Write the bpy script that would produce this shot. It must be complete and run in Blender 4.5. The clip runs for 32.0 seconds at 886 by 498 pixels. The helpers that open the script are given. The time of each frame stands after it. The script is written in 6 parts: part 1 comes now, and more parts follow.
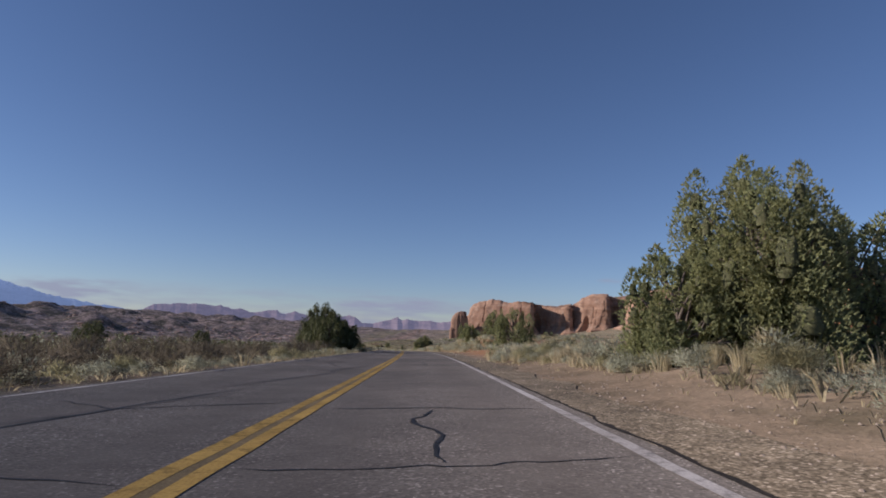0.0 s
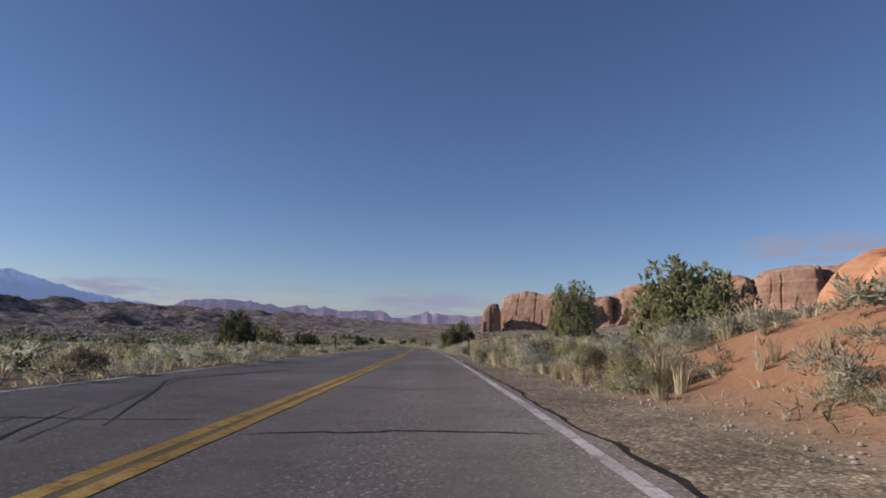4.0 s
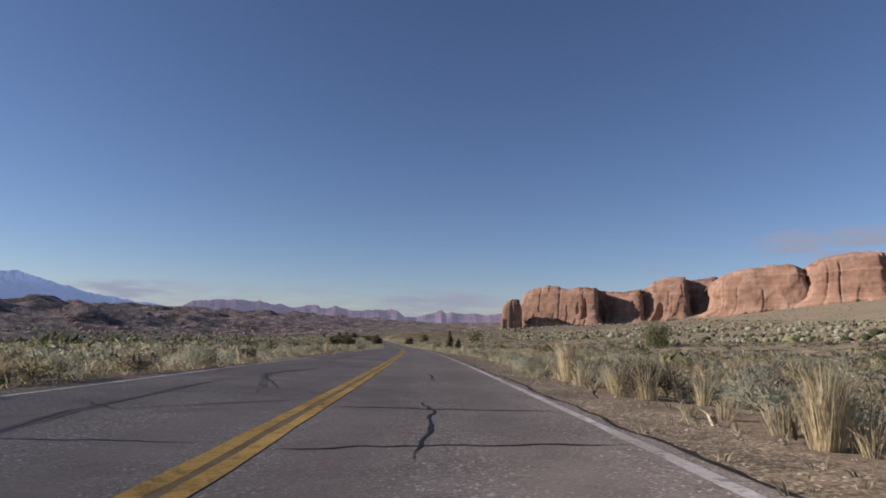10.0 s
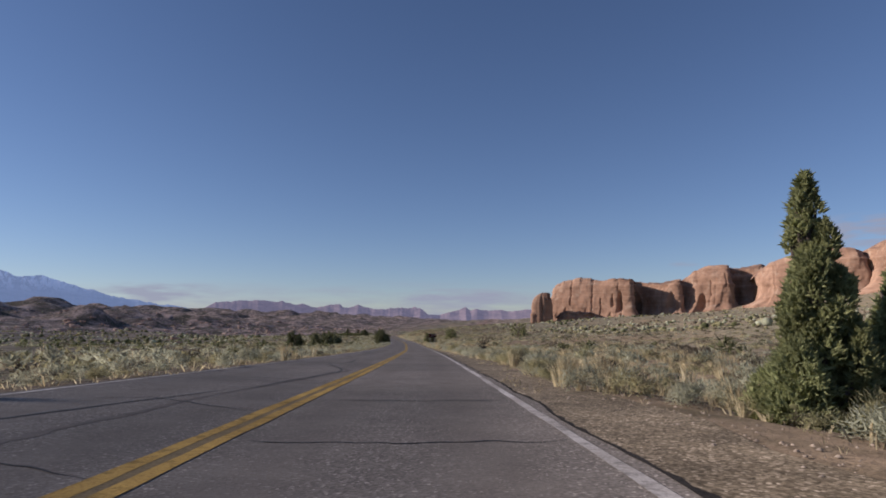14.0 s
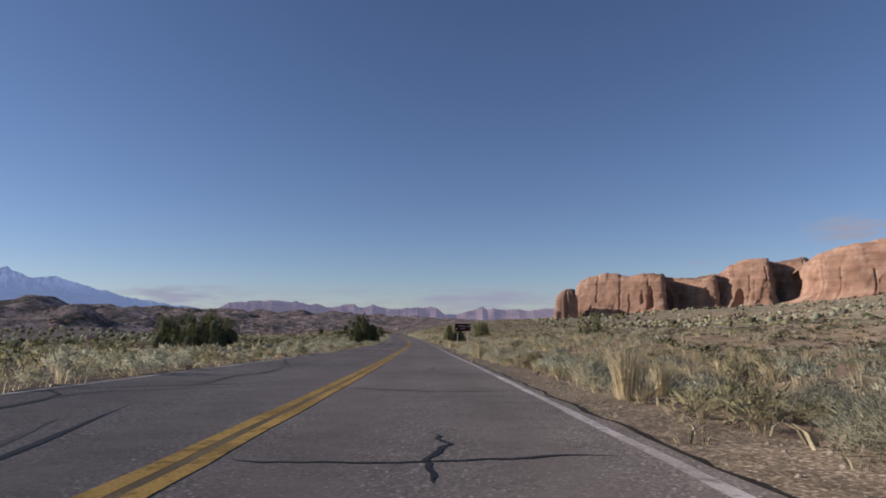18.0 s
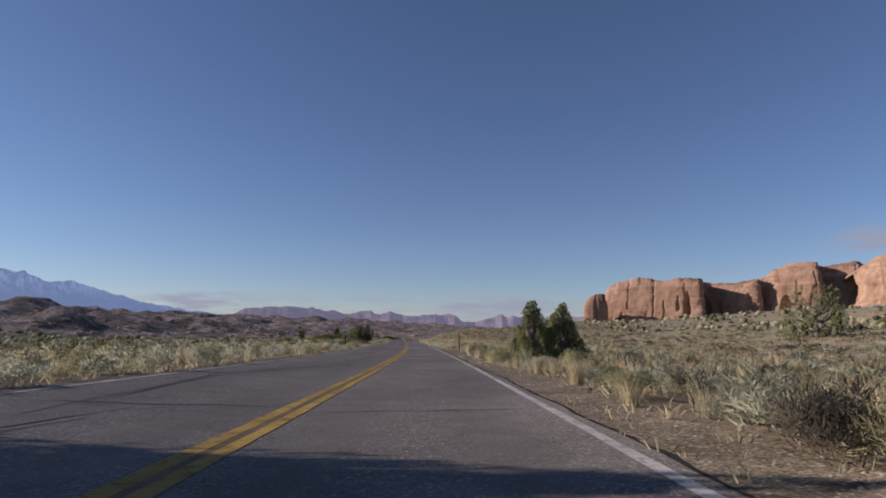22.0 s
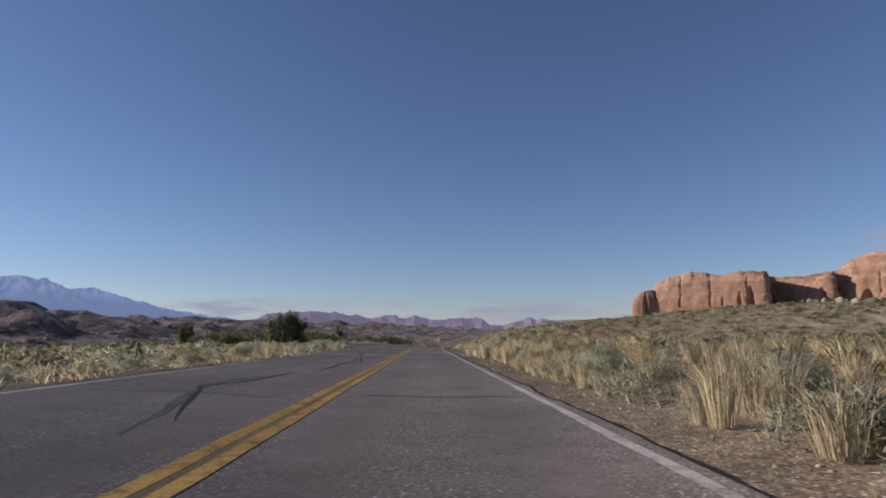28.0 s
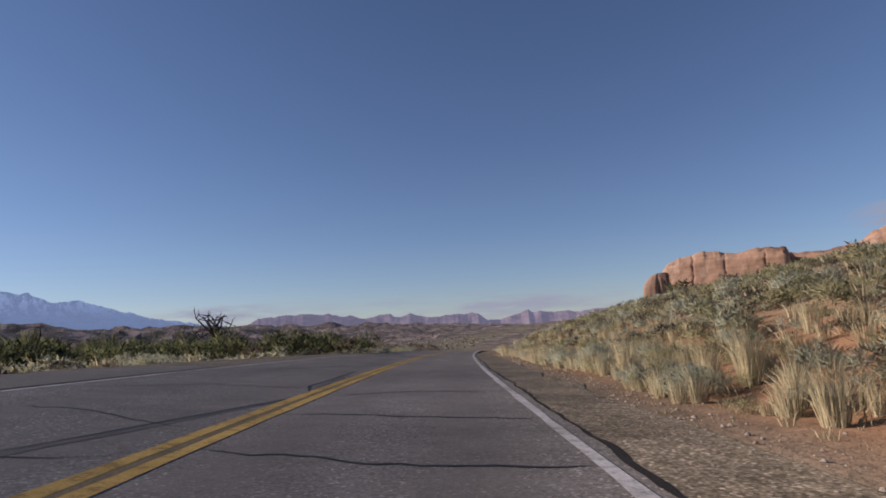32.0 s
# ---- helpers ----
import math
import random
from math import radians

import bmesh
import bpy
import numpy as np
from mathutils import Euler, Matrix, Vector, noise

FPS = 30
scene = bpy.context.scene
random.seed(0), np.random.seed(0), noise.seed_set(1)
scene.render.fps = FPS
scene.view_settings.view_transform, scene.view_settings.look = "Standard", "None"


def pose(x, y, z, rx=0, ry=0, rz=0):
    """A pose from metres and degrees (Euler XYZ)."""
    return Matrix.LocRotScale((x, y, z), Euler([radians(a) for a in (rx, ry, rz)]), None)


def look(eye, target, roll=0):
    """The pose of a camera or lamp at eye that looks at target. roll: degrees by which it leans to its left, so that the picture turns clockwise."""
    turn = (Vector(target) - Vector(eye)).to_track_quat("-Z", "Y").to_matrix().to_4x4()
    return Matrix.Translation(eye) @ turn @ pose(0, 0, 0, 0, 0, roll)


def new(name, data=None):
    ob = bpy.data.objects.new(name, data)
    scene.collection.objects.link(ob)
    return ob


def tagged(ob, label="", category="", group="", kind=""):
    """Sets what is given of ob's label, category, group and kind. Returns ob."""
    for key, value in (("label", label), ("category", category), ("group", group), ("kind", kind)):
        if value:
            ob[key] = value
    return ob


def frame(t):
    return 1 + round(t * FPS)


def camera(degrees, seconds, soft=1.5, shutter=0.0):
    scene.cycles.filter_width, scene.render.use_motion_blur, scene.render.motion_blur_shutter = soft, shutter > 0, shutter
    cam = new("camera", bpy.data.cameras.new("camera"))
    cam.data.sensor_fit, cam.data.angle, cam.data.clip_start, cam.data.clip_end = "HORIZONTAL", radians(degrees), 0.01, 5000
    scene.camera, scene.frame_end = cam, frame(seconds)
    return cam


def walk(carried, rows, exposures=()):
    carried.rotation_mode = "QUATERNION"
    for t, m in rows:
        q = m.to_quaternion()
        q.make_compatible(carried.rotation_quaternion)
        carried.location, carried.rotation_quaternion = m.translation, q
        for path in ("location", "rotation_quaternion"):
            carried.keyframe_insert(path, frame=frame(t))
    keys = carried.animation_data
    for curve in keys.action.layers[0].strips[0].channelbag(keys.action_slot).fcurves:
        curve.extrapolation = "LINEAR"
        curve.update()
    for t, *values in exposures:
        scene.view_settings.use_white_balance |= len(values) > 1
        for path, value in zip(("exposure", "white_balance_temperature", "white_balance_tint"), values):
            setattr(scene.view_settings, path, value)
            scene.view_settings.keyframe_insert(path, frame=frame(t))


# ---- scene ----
cam = camera(72.0, 32.0, soft=1.75)
ROWS = [  # t, x, y, z, yaw, pitch, roll
    (0.0, 0.000, 0.000, 0.900, -0.00, 7.82, 2.15),
    (0.5, -0.197, 10.998, 0.690, 0.01, 7.85, 2.33),
    (1.0, -0.375, 21.996, 0.477, 0.16, 7.74, 2.34),
    (1.5, -0.591, 32.992, 0.255, 0.42, 7.57, 2.28),
    (2.0, -0.903, 43.987, 0.018, 0.80, 7.64, 2.24),
    (2.5, -1.325, 54.979, -0.235, 1.29, 7.64, 2.30),
    (3.0, -1.824, 65.967, -0.501, 1.88, 7.44, 2.27),
    (3.5, -2.396, 76.950, -0.779, 2.36, 7.35, 2.05),
    (4.0, -3.031, 87.926, -1.069, 2.75, 7.23, 1.86),
    (4.5, -3.743, 98.899, -1.371, 3.02, 7.16, 1.67),
    (5.0, -4.532, 109.867, -1.688, 3.17, 7.16, 1.49),
    (5.5, -5.367, 120.835, -2.015, 3.24, 7.21, 1.30),
    (6.0, -6.218, 131.801, -2.348, 3.28, 7.21, 1.07),
    (6.5, -7.085, 142.764, -2.695, 3.43, 7.09, 0.95),
    (7.0, -7.982, 153.725, -3.052, 3.65, 6.91, 0.99),
    (7.5, -8.898, 164.682, -3.413, 3.76, 6.82, 1.15),
    (8.0, -9.825, 175.638, -3.768, 3.81, 6.97, 1.26),
    (8.5, -10.755, 186.595, -4.115, 3.86, 7.06, 1.25),
    (9.0, -11.696, 197.550, -4.461, 3.94, 7.05, 1.48),
    (9.5, -12.656, 208.506, -4.803, 3.99, 7.14, 1.55),
    (10.0, -13.643, 219.461, -5.144, 3.99, 7.16, 1.36),
    (10.5, -14.644, 230.414, -5.479, 4.09, 7.08, 1.05),
    (11.0, -15.658, 241.363, -5.812, 4.34, 7.08, 0.94),
    (11.5, -16.716, 252.308, -6.145, 4.55, 7.11, 0.65),
    (12.0, -17.846, 263.247, -6.485, 4.89, 7.17, 0.51),
    (12.5, -19.054, 274.178, -6.835, 5.31, 6.93, 0.62),
    (13.0, -20.325, 285.100, -7.191, 5.67, 6.86, 0.70),
    (13.5, -21.655, 296.015, -7.550, 5.90, 7.01, 0.25),
    (14.0, -23.043, 306.924, -7.911, 6.12, 6.93, 0.31),
    (14.5, -24.498, 317.827, -8.275, 6.50, 7.09, 0.45),
    (15.0, -26.016, 328.720, -8.642, 6.88, 6.91, 0.65),
    (15.5, -27.579, 339.604, -9.011, 7.20, 6.79, 0.84),
    (16.0, -29.166, 350.481, -9.379, 7.41, 6.84, 0.96),
    (16.5, -30.777, 361.354, -9.752, 7.51, 7.00, 0.94),
    (17.0, -32.422, 372.225, -10.129, 7.51, 6.93, 0.72),
    (17.5, -34.095, 383.096, -10.499, 7.49, 6.81, 0.50),
    (18.0, -35.792, 393.964, -10.850, 7.58, 6.95, 0.10),
    (18.5, -37.506, 404.828, -11.181, 7.77, 7.17, 0.09),
    (19.0, -39.243, 415.686, -11.496, 8.01, 7.26, 0.37),
    (19.5, -41.009, 426.541, -11.796, 8.17, 7.42, 0.49),
    (20.0, -42.813, 437.391, -12.080, 8.25, 7.32, 0.23),
    (20.5, -44.650, 448.235, -12.344, 8.43, 7.42, -0.07),
    (21.0, -46.518, 459.073, -12.593, 8.66, 7.60, 0.13),
    (21.5, -48.429, 469.905, -12.826, 8.93, 7.76, 0.47),
    (22.0, -50.397, 480.727, -13.047, 9.30, 7.67, 0.54),
    (22.5, -52.425, 491.537, -13.254, 9.60, 7.79, 0.33),
    (23.0, -54.506, 502.336, -13.447, 9.82, 7.78, 0.12),
    (23.5, -56.637, 513.128, -13.628, 10.01, 7.92, 0.14),
    (24.0, -58.817, 523.911, -13.799, 10.29, 8.06, 0.21),
    (24.5, -61.051, 534.683, -13.955, 10.63, 8.09, 0.22),
    (25.0, -63.339, 545.442, -14.098, 10.89, 8.13, 0.10),
    (25.5, -65.664, 556.193, -14.234, 11.05, 8.11, 0.10),
    (26.0, -68.011, 566.939, -14.370, 11.16, 8.04, 0.20),
    (26.5, -70.388, 577.680, -14.510, 11.28, 8.05, 0.31),
    (27.0, -72.799, 588.416, -14.649, 11.43, 8.16, 0.35),
    (27.5, -75.223, 599.146, -14.782, 11.57, 8.24, 0.26),
    (28.0, -77.641, 609.871, -14.907, 11.64, 8.06, -0.01),
    (28.5, -80.060, 620.593, -15.018, 11.61, 8.14, -0.30),
    (29.0, -82.488, 631.318, -15.117, 11.41, 8.27, -0.68),
    (29.5, -84.908, 642.052, -15.215, 11.10, 8.43, -0.83),
    (30.0, -87.301, 652.797, -15.321, 10.82, 8.44, -0.93),
    (30.5, -89.695, 663.549, -15.428, 10.69, 8.23, -1.33),
    (31.0, -92.087, 674.303, -15.536, 10.64, 8.23, -1.89),
    (31.5, -94.414, 685.056, -15.655, 10.53, 7.98, -2.35),
    (32.0, -96.612, 695.800, -15.801, 10.94, 7.79, -2.75),
]

walk(cam, [(t, pose(x, y, z, 90 + p, 0, yaw) @ pose(0, 0, 0, 0, 0, roll)) for t, x, y, z, yaw, p, roll in ROWS],
     exposures=[(0.0, 0.17, 5620, 23.0), (3.5, 0.17, 5620, 23.0), (6.5, 0.23, 5760, 22.5), (18.0, 0.25, 5820, 22.5), (32.0, 0.26, 5920, 23.5)])

# ---- world and sun ----
SUN_LEFT, SUN_UP = radians(97), radians(20)   # turned left from +y, height
sun_dir = Vector((-math.sin(SUN_LEFT) * math.cos(SUN_UP), math.cos(SUN_LEFT) * math.cos(SUN_UP), math.sin(SUN_UP)))
world = bpy.data.worlds.new("sky")
scene.world = world
world.use_nodes = True
wt = world.node_tree
wt.nodes.clear()
w_out = wt.nodes.new("ShaderNodeOutputWorld")
w_bg = wt.nodes.new("ShaderNodeBackground")
sky = wt.nodes.new("ShaderNodeTexSky")
sky.sky_type = "NISHITA"
sky.sun_disc = False
sky.sun_elevation = SUN_UP
sky.sun_rotation = -SUN_LEFT
sky.altitude = 1400
sky.air_density, sky.dust_density, sky.ozone_density = 1.0, 0.35, 2.0
w_bg.inputs["Strength"].default_value = 0.068
wt.links.new(w_bg.outputs[0], w_out.inputs[0])


def cloud_bank(colour, left_deg, up_deg, wide, tall, thick, seed):
    """Lays a thin ragged cloud over the sky colour, round one direction."""
    a, e = radians(left_deg), radians(up_deg)
    mid = Vector((-math.sin(a) * math.cos(e), math.cos(a) * math.cos(e), math.sin(e)))
    side = Vector((math.cos(a), math.sin(a), 0))
    way = wt.nodes.new("ShaderNodeTexCoord").outputs["Generated"]
    ns = wt.nodes.new("ShaderNodeTexNoise")
    ns.inputs["Scale"].default_value, ns.inputs["Detail"].default_value = 1.0, 6
    mp = wt.nodes.new("ShaderNodeMapping")
    mp.inputs["Scale"].default_value = (14, 14, 90)
    mp.inputs["Location"].default_value = (seed, seed * 2, 0)
    wt.links.new(way, mp.inputs["Vector"])
    wt.links.new(mp.outputs[0], ns.inputs["Vector"])

    def calc(op, x, y):
        n = wt.nodes.new("ShaderNodeMath")
        n.operation = op
        for sock, v in zip(n.inputs, (x, y)):
            if isinstance(v, (int, float)):
                sock.default_value = v
            else:
                wt.links.new(v, sock)
        return n.outputs[0]

    def along_axis(v):
        n = wt.nodes.new("ShaderNodeVectorMath")
        n.operation = "DOT_PRODUCT"
        wt.links.new(way, n.inputs[0])
        n.inputs[1].default_value = v
        return n.outputs["Value"]

    u = calc("DIVIDE", along_axis(side), math.sin(radians(wide)))
    v = calc("DIVIDE", calc("SUBTRACT", along_axis(Vector((0, 0, 1))), math.sin(e)), math.sin(radians(tall)))
    r = calc("ADD", calc("MULTIPLY", u, u), calc("MULTIPLY", v, v))
    soft = calc("MAXIMUM", calc("SUBTRACT", 1.0, r), 0.0)
    grain = calc("MULTIPLY", calc("MAXIMUM", calc("SUBTRACT", ns.outputs["Fac"], 0.36), 0.0), thick)
    f = calc("MINIMUM", calc("MULTIPLY", soft, grain), 0.85)
    f = calc("MULTIPLY", f, calc("GREATER_THAN", along_axis(mid), 0.0))
    m = wt.nodes.new("ShaderNodeMix")
    m.data_type = "RGBA"
    wt.links.new(f, m.inputs["Factor"])
    wt.links.new(colour, m.inputs["A"])
    m.inputs["B"].default_value = (4.0, 4.2, 4.6, 1)
    return m.outputs["Result"]


sky_colour = sky.outputs[0]
for bank in ((8, 0.6, 46, 3.4, 2.2, 11.0), (4, 2.3, 8.5, 1.0, 4.5, 1.0), (-29, 7.3, 6.5, 1.5, 5.5, 3.0), (-15.5, 5.2, 1.4, 0.35, 4.0, 5.0), (31, 2.4, 6.5, 1.2, 4.5, 7.0)):
    sky_colour = cloud_bank(sky_colour, *bank)
wt.links.new(sky_colour, w_bg.inputs[0])

sun = new("sun", bpy.data.lights.new("sun", "SUN"))
sun.data.energy, sun.data.angle, sun.data.color = 5.0, radians(0.53), (1.0, 0.86, 0.65)
sun.matrix_world = look((0, 0, 60), Vector((0, 0, 60)) - sun_dir)


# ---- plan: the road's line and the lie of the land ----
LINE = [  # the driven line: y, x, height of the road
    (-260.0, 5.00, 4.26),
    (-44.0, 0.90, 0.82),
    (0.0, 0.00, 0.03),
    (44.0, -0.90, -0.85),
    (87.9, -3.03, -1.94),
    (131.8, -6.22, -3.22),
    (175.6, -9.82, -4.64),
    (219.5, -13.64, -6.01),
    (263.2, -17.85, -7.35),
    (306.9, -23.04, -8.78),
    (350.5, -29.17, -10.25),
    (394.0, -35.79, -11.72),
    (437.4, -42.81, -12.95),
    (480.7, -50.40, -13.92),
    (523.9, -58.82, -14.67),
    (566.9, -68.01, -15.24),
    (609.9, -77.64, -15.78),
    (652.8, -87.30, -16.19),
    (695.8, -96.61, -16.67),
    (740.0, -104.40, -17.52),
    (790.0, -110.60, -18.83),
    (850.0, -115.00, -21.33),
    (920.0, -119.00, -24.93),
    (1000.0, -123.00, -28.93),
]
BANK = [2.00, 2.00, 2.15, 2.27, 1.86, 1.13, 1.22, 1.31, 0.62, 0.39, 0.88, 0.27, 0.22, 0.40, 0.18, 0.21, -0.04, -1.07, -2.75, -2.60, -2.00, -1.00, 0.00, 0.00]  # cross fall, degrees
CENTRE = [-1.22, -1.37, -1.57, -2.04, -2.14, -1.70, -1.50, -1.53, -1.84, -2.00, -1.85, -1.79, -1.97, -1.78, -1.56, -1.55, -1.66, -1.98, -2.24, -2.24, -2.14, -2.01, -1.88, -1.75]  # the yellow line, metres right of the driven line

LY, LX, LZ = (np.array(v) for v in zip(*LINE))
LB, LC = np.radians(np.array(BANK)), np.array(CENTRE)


def along(y, values):
    """A smooth curve through the line's values, straight beyond its ends."""
    y = np.asarray(y, float)
    m = np.gradient(values, LY)
    q0 = np.clip(y, LY[0], LY[-1])
    i = np.clip(np.searchsorted(LY, q0) - 1, 0, len(LY) - 2)
    h = LY[i + 1] - LY[i]
    q = (q0 - LY[i]) / h
    v = ((2 * q**3 - 3 * q * q + 1) * values[i] + (q**3 - 2 * q * q + q) * h * m[i]
         + (3 * q * q - 2 * q**3) * values[i + 1] + (q**3 - q * q) * h * m[i + 1])
    return v + (y - q0) * 0.0


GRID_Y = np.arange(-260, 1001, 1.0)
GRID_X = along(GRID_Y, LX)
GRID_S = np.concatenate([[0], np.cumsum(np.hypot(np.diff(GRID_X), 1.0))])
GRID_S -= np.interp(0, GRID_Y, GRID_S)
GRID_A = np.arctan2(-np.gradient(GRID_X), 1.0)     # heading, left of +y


def at(s, o):
    """World x, y for s metres along the line and o metres to its right."""
    y = np.interp(s, GRID_S, GRID_Y)
    a = np.interp(y, GRID_Y, GRID_A)
    return along(y, LX) + o * np.cos(a), y + o * np.sin(a)


def place_of(x, y):
    """Along and across for world x, y."""
    x, y = np.asarray(x, float), np.asarray(y, float)
    yy = y.copy()
    for _ in range(3):
        yc = np.clip(yy, GRID_Y[0], GRID_Y[-1])
        a = np.interp(yc, GRID_Y, GRID_A)
        o = (x - along(yc, LX)) / np.cos(a)
        yy = y - o * np.sin(a) * np.cos(a)
    yc = np.clip(yy, GRID_Y[0], GRID_Y[-1])
    a = np.interp(yc, GRID_Y, GRID_A)
    o = (x - along(yc, LX)) * np.cos(a) + (y - yc) * np.sin(a) * ((yy > GRID_Y[0]) & (yy < GRID_Y[-1]))
    return np.interp(yc, GRID_Y, GRID_S) + (yy - yc), o, yc


def step(v, a, b):
    q = np.clip((v - a) / (b - a), 0, 1)
    return q * q * (3 - 2 * q)


def vnoise(x, y, seed=0):
    """Smooth value noise, -1 to 1."""
    x, y = np.asarray(x, float), np.asarray(y, float)
    xi, yi = np.floor(x).astype(np.int64), np.floor(y).astype(np.int64)
    fx, fy = x - xi, y - yi
    fx, fy = fx * fx * (3 - 2 * fx), fy * fy * (3 - 2 * fy)

    def lattice(a, b):
        h = (a * 374761393 + b * 668265263 + seed * 974634777) & 0xFFFFFFFF
        h = ((h ^ (h >> 13)) * 1274126177) & 0xFFFFFFFF
        return ((h ^ (h >> 16)) & 0xFFFF) / 32767.5 - 1

    a, b = lattice(xi, yi), lattice(xi + 1, yi)
    c, d = lattice(xi, yi + 1), lattice(xi + 1, yi + 1)
    return (a * (1 - fx) + b * fx) * (1 - fy) + (c * (1 - fx) + d * fx) * fy


def fbm(x, y, seed=0, octaves=4):
    v, k = 0, 1.0
    for i in range(octaves):
        v = v + k * vnoise(x * 2**i + 7.3 * i, y * 2**i - 3.1 * i, seed + i)
        k *= 0.5
    return v


def road_z(y, o):
    """The paved surface: banked, the far lane rising a little to its edge."""
    return along(y, LZ) + np.sin(along(y, LB)) * np.clip(o, -9, 6) + 0.033 * np.clip(-o - along(y, -LC), 0, 4.5)


def verge_right(s):
    """Where the bare shoulder ends and the plants begin, right of the road."""
    s = np.asarray(s, float)
    v = 2.8 + 0.4 * vnoise(s / 7, 0 * s, 5)
    v = v + 1.7 * (1 - step(s, 22, 34)) + 4.2 * step(s, 30, 42) * (1 - step(s, 60, 68)) + 1.3 * step(s, 60, 68) * (1 - step(s, 92, 104)) + 0.9 * step(s, 238, 246) * (1 - step(s, 268, 278))
    v = v + 1.1 * step(s, 176, 181) * (1 - step(s, 192, 197)) + 0.6 * step(s, 181, 185) * (1 - step(s, 194, 199)) + 1.3 * step(s, 524, 529) * (1 - step(s, 541, 545)) + 0.8 * step(s, 120, 125) * (1 - step(s, 136, 140)) + 1.1 * step(s, 307, 310) * (1 - step(s, 316, 319))
    return v + 3.4 * step(s, 662, 682) * (1 - step(s, 696, 712)) + 0.7 * step(s, 696, 712)


def verge_left(s):
    s = np.asarray(s, float)
    return -6.35 - 0.4 * np.abs(vnoise(s / 8, 0 * s, 9)) - 9.6 * step(s, 664, 680) * (1 - step(s, 738, 752))


def ground(x, y):
    """Height of the land."""
    s, o, yc = place_of(x, y)
    far = np.hypot(np.maximum(np.asarray(y, float) - 1000, 0), 0)
    base = road_z(yc, o)
    left, right = np.maximum(-o - 6.4, 0), np.maximum(o - 3.0, 0)
    bump = 0.16 * fbm(x / 3.1, y / 3.1, 11, 3) * step(np.abs(o + 2.0), 4.9, 8)
    bump = bump + 1.2 * fbm(x / 45, y / 45, 21, 3) * step(np.abs(o), 14, 90)
    z = base + bump
    z = z - 0.25 * step(left, 0, 4) - 1.6 * step(left, 8, 140) - 3.0 * step(left, 120, 420)
    z = z + 17 * step(left, 180, 700) + 30 * step(left, 600, 1700)
    dunes = np.maximum(fbm(x / 110, y / 75, 31, 4), -0.25) + 0.35 * np.abs(vnoise(x / 23, y / 17, 37))
    lumps = np.maximum(vnoise(x / 22, y / 17, 61), 0) * 4.0 + np.maximum(vnoise(x / 41, y / 33, 63), 0) * 3.0
    z = z + lumps * step(left, 140, 420) * (1 - 0.7 * step(left, 1200, 2200))
    z = z + (5 * step(left, 60, 250) + 13 * step(left, 250, 900) + 8 * step(left, 800, 1600)) * dunes
    swale = step(s, 200, 236) * (1 - step(s, 566, 640))
    z = z + (0.35 - 0.95 * swale) * step(right, 0.2, 4) + 0.038 * swale * np.clip(right - 4, 0, 20) + (0.012 * np.clip(right, 0, 40) + (0.028 + 0.042 * step(s, 180, 400) * (1 - 0.8 * step(s, 720, 980))) * np.clip(right - 30, 0, 240)) + 44 * step(right, 300, 900)
    z = z + 30 * np.exp(-((x + 860) / 230) ** 2 - ((y - 1340) / 260) ** 2) * (1 + 0.5 * dunes)
    z = z + 0.055 * np.clip(right - 150, 0, 700) * step(y, 900, 1300)     # apron under the cliffs
    # banks and the hill beside the road
    z = z + 1.5 * step(right, 0.9, 6.0) * step(s, 62, 76) * (1 - step(s, 94, 116))
    z = z + 1.15 * step(right, 0.8, 8.0) * step(s, 122, 146) * (1 - step(s, 182, 204))
    z = z + 0.8 * step(right, 1.5, 9.0) * step(s, 436, 456) * (1 - step(s, 474, 500))
    z = z + (3.9 * step(s, 680, 716) + 1.2 * step(s, 706, 736)) * (1 - np.exp(-np.clip(right - 2.4, 0, 90) / 11)) * (1 - step(s, 830, 960))
    # the valley floor beyond the road's end
    z = z + far * 0.004 - 3 * step(far, 0, 400) + 26 * step(far, 600, 3200)
    z = z + (3 * step(far, 50, 500) + 7 * step(far, 300, 1400)) * fbm(x / 160, y / 120, 51, 4)
    return z


def ground_at(s, o):
    x, y = at(s, o)
    return float(x), float(y), float(ground(x, y))


# ---- materials ----
def material(name, rough=0.9):
    m = bpy.data.materials.new(name)
    m.use_nodes = True
    nt = m.node_tree
    b = nt.nodes["Principled BSDF"]
    b.inputs["Roughness"].default_value = rough
    b.inputs["Specular IOR Level"].default_value = 0.12
    b.inputs["Diffuse Roughness"].default_value = 0.9 if rough > 0.8 else 0.3
    return m, nt, b


def ramp(nt, stops):
    r = nt.nodes.new("ShaderNodeValToRGB")
    while len(r.color_ramp.elements) < len(stops):
        r.color_ramp.elements.new(0.5)
    for e, (p, c) in zip(r.color_ramp.elements, stops):
        e.position, e.color = p, (*c, 1)
    return r


def tex_noise(nt, scale, detail=4.0, rough=0.55, vec=None, stretch=None):
    n = nt.nodes.new("ShaderNodeTexNoise")
    n.inputs["Scale"].default_value, n.inputs["Detail"].default_value = scale, detail
    n.inputs["Roughness"].default_value = rough
    if vec is None:
        vec = nt.nodes.new("ShaderNodeNewGeometry").outputs["Position"]
    if stretch:
        k = nt.nodes.new("ShaderNodeMapping")
        k.inputs["Scale"].default_value = stretch
        nt.links.new(vec, k.inputs["Vector"])
        vec = k.outputs[0]
    nt.links.new(vec, n.inputs["Vector"])
    return n


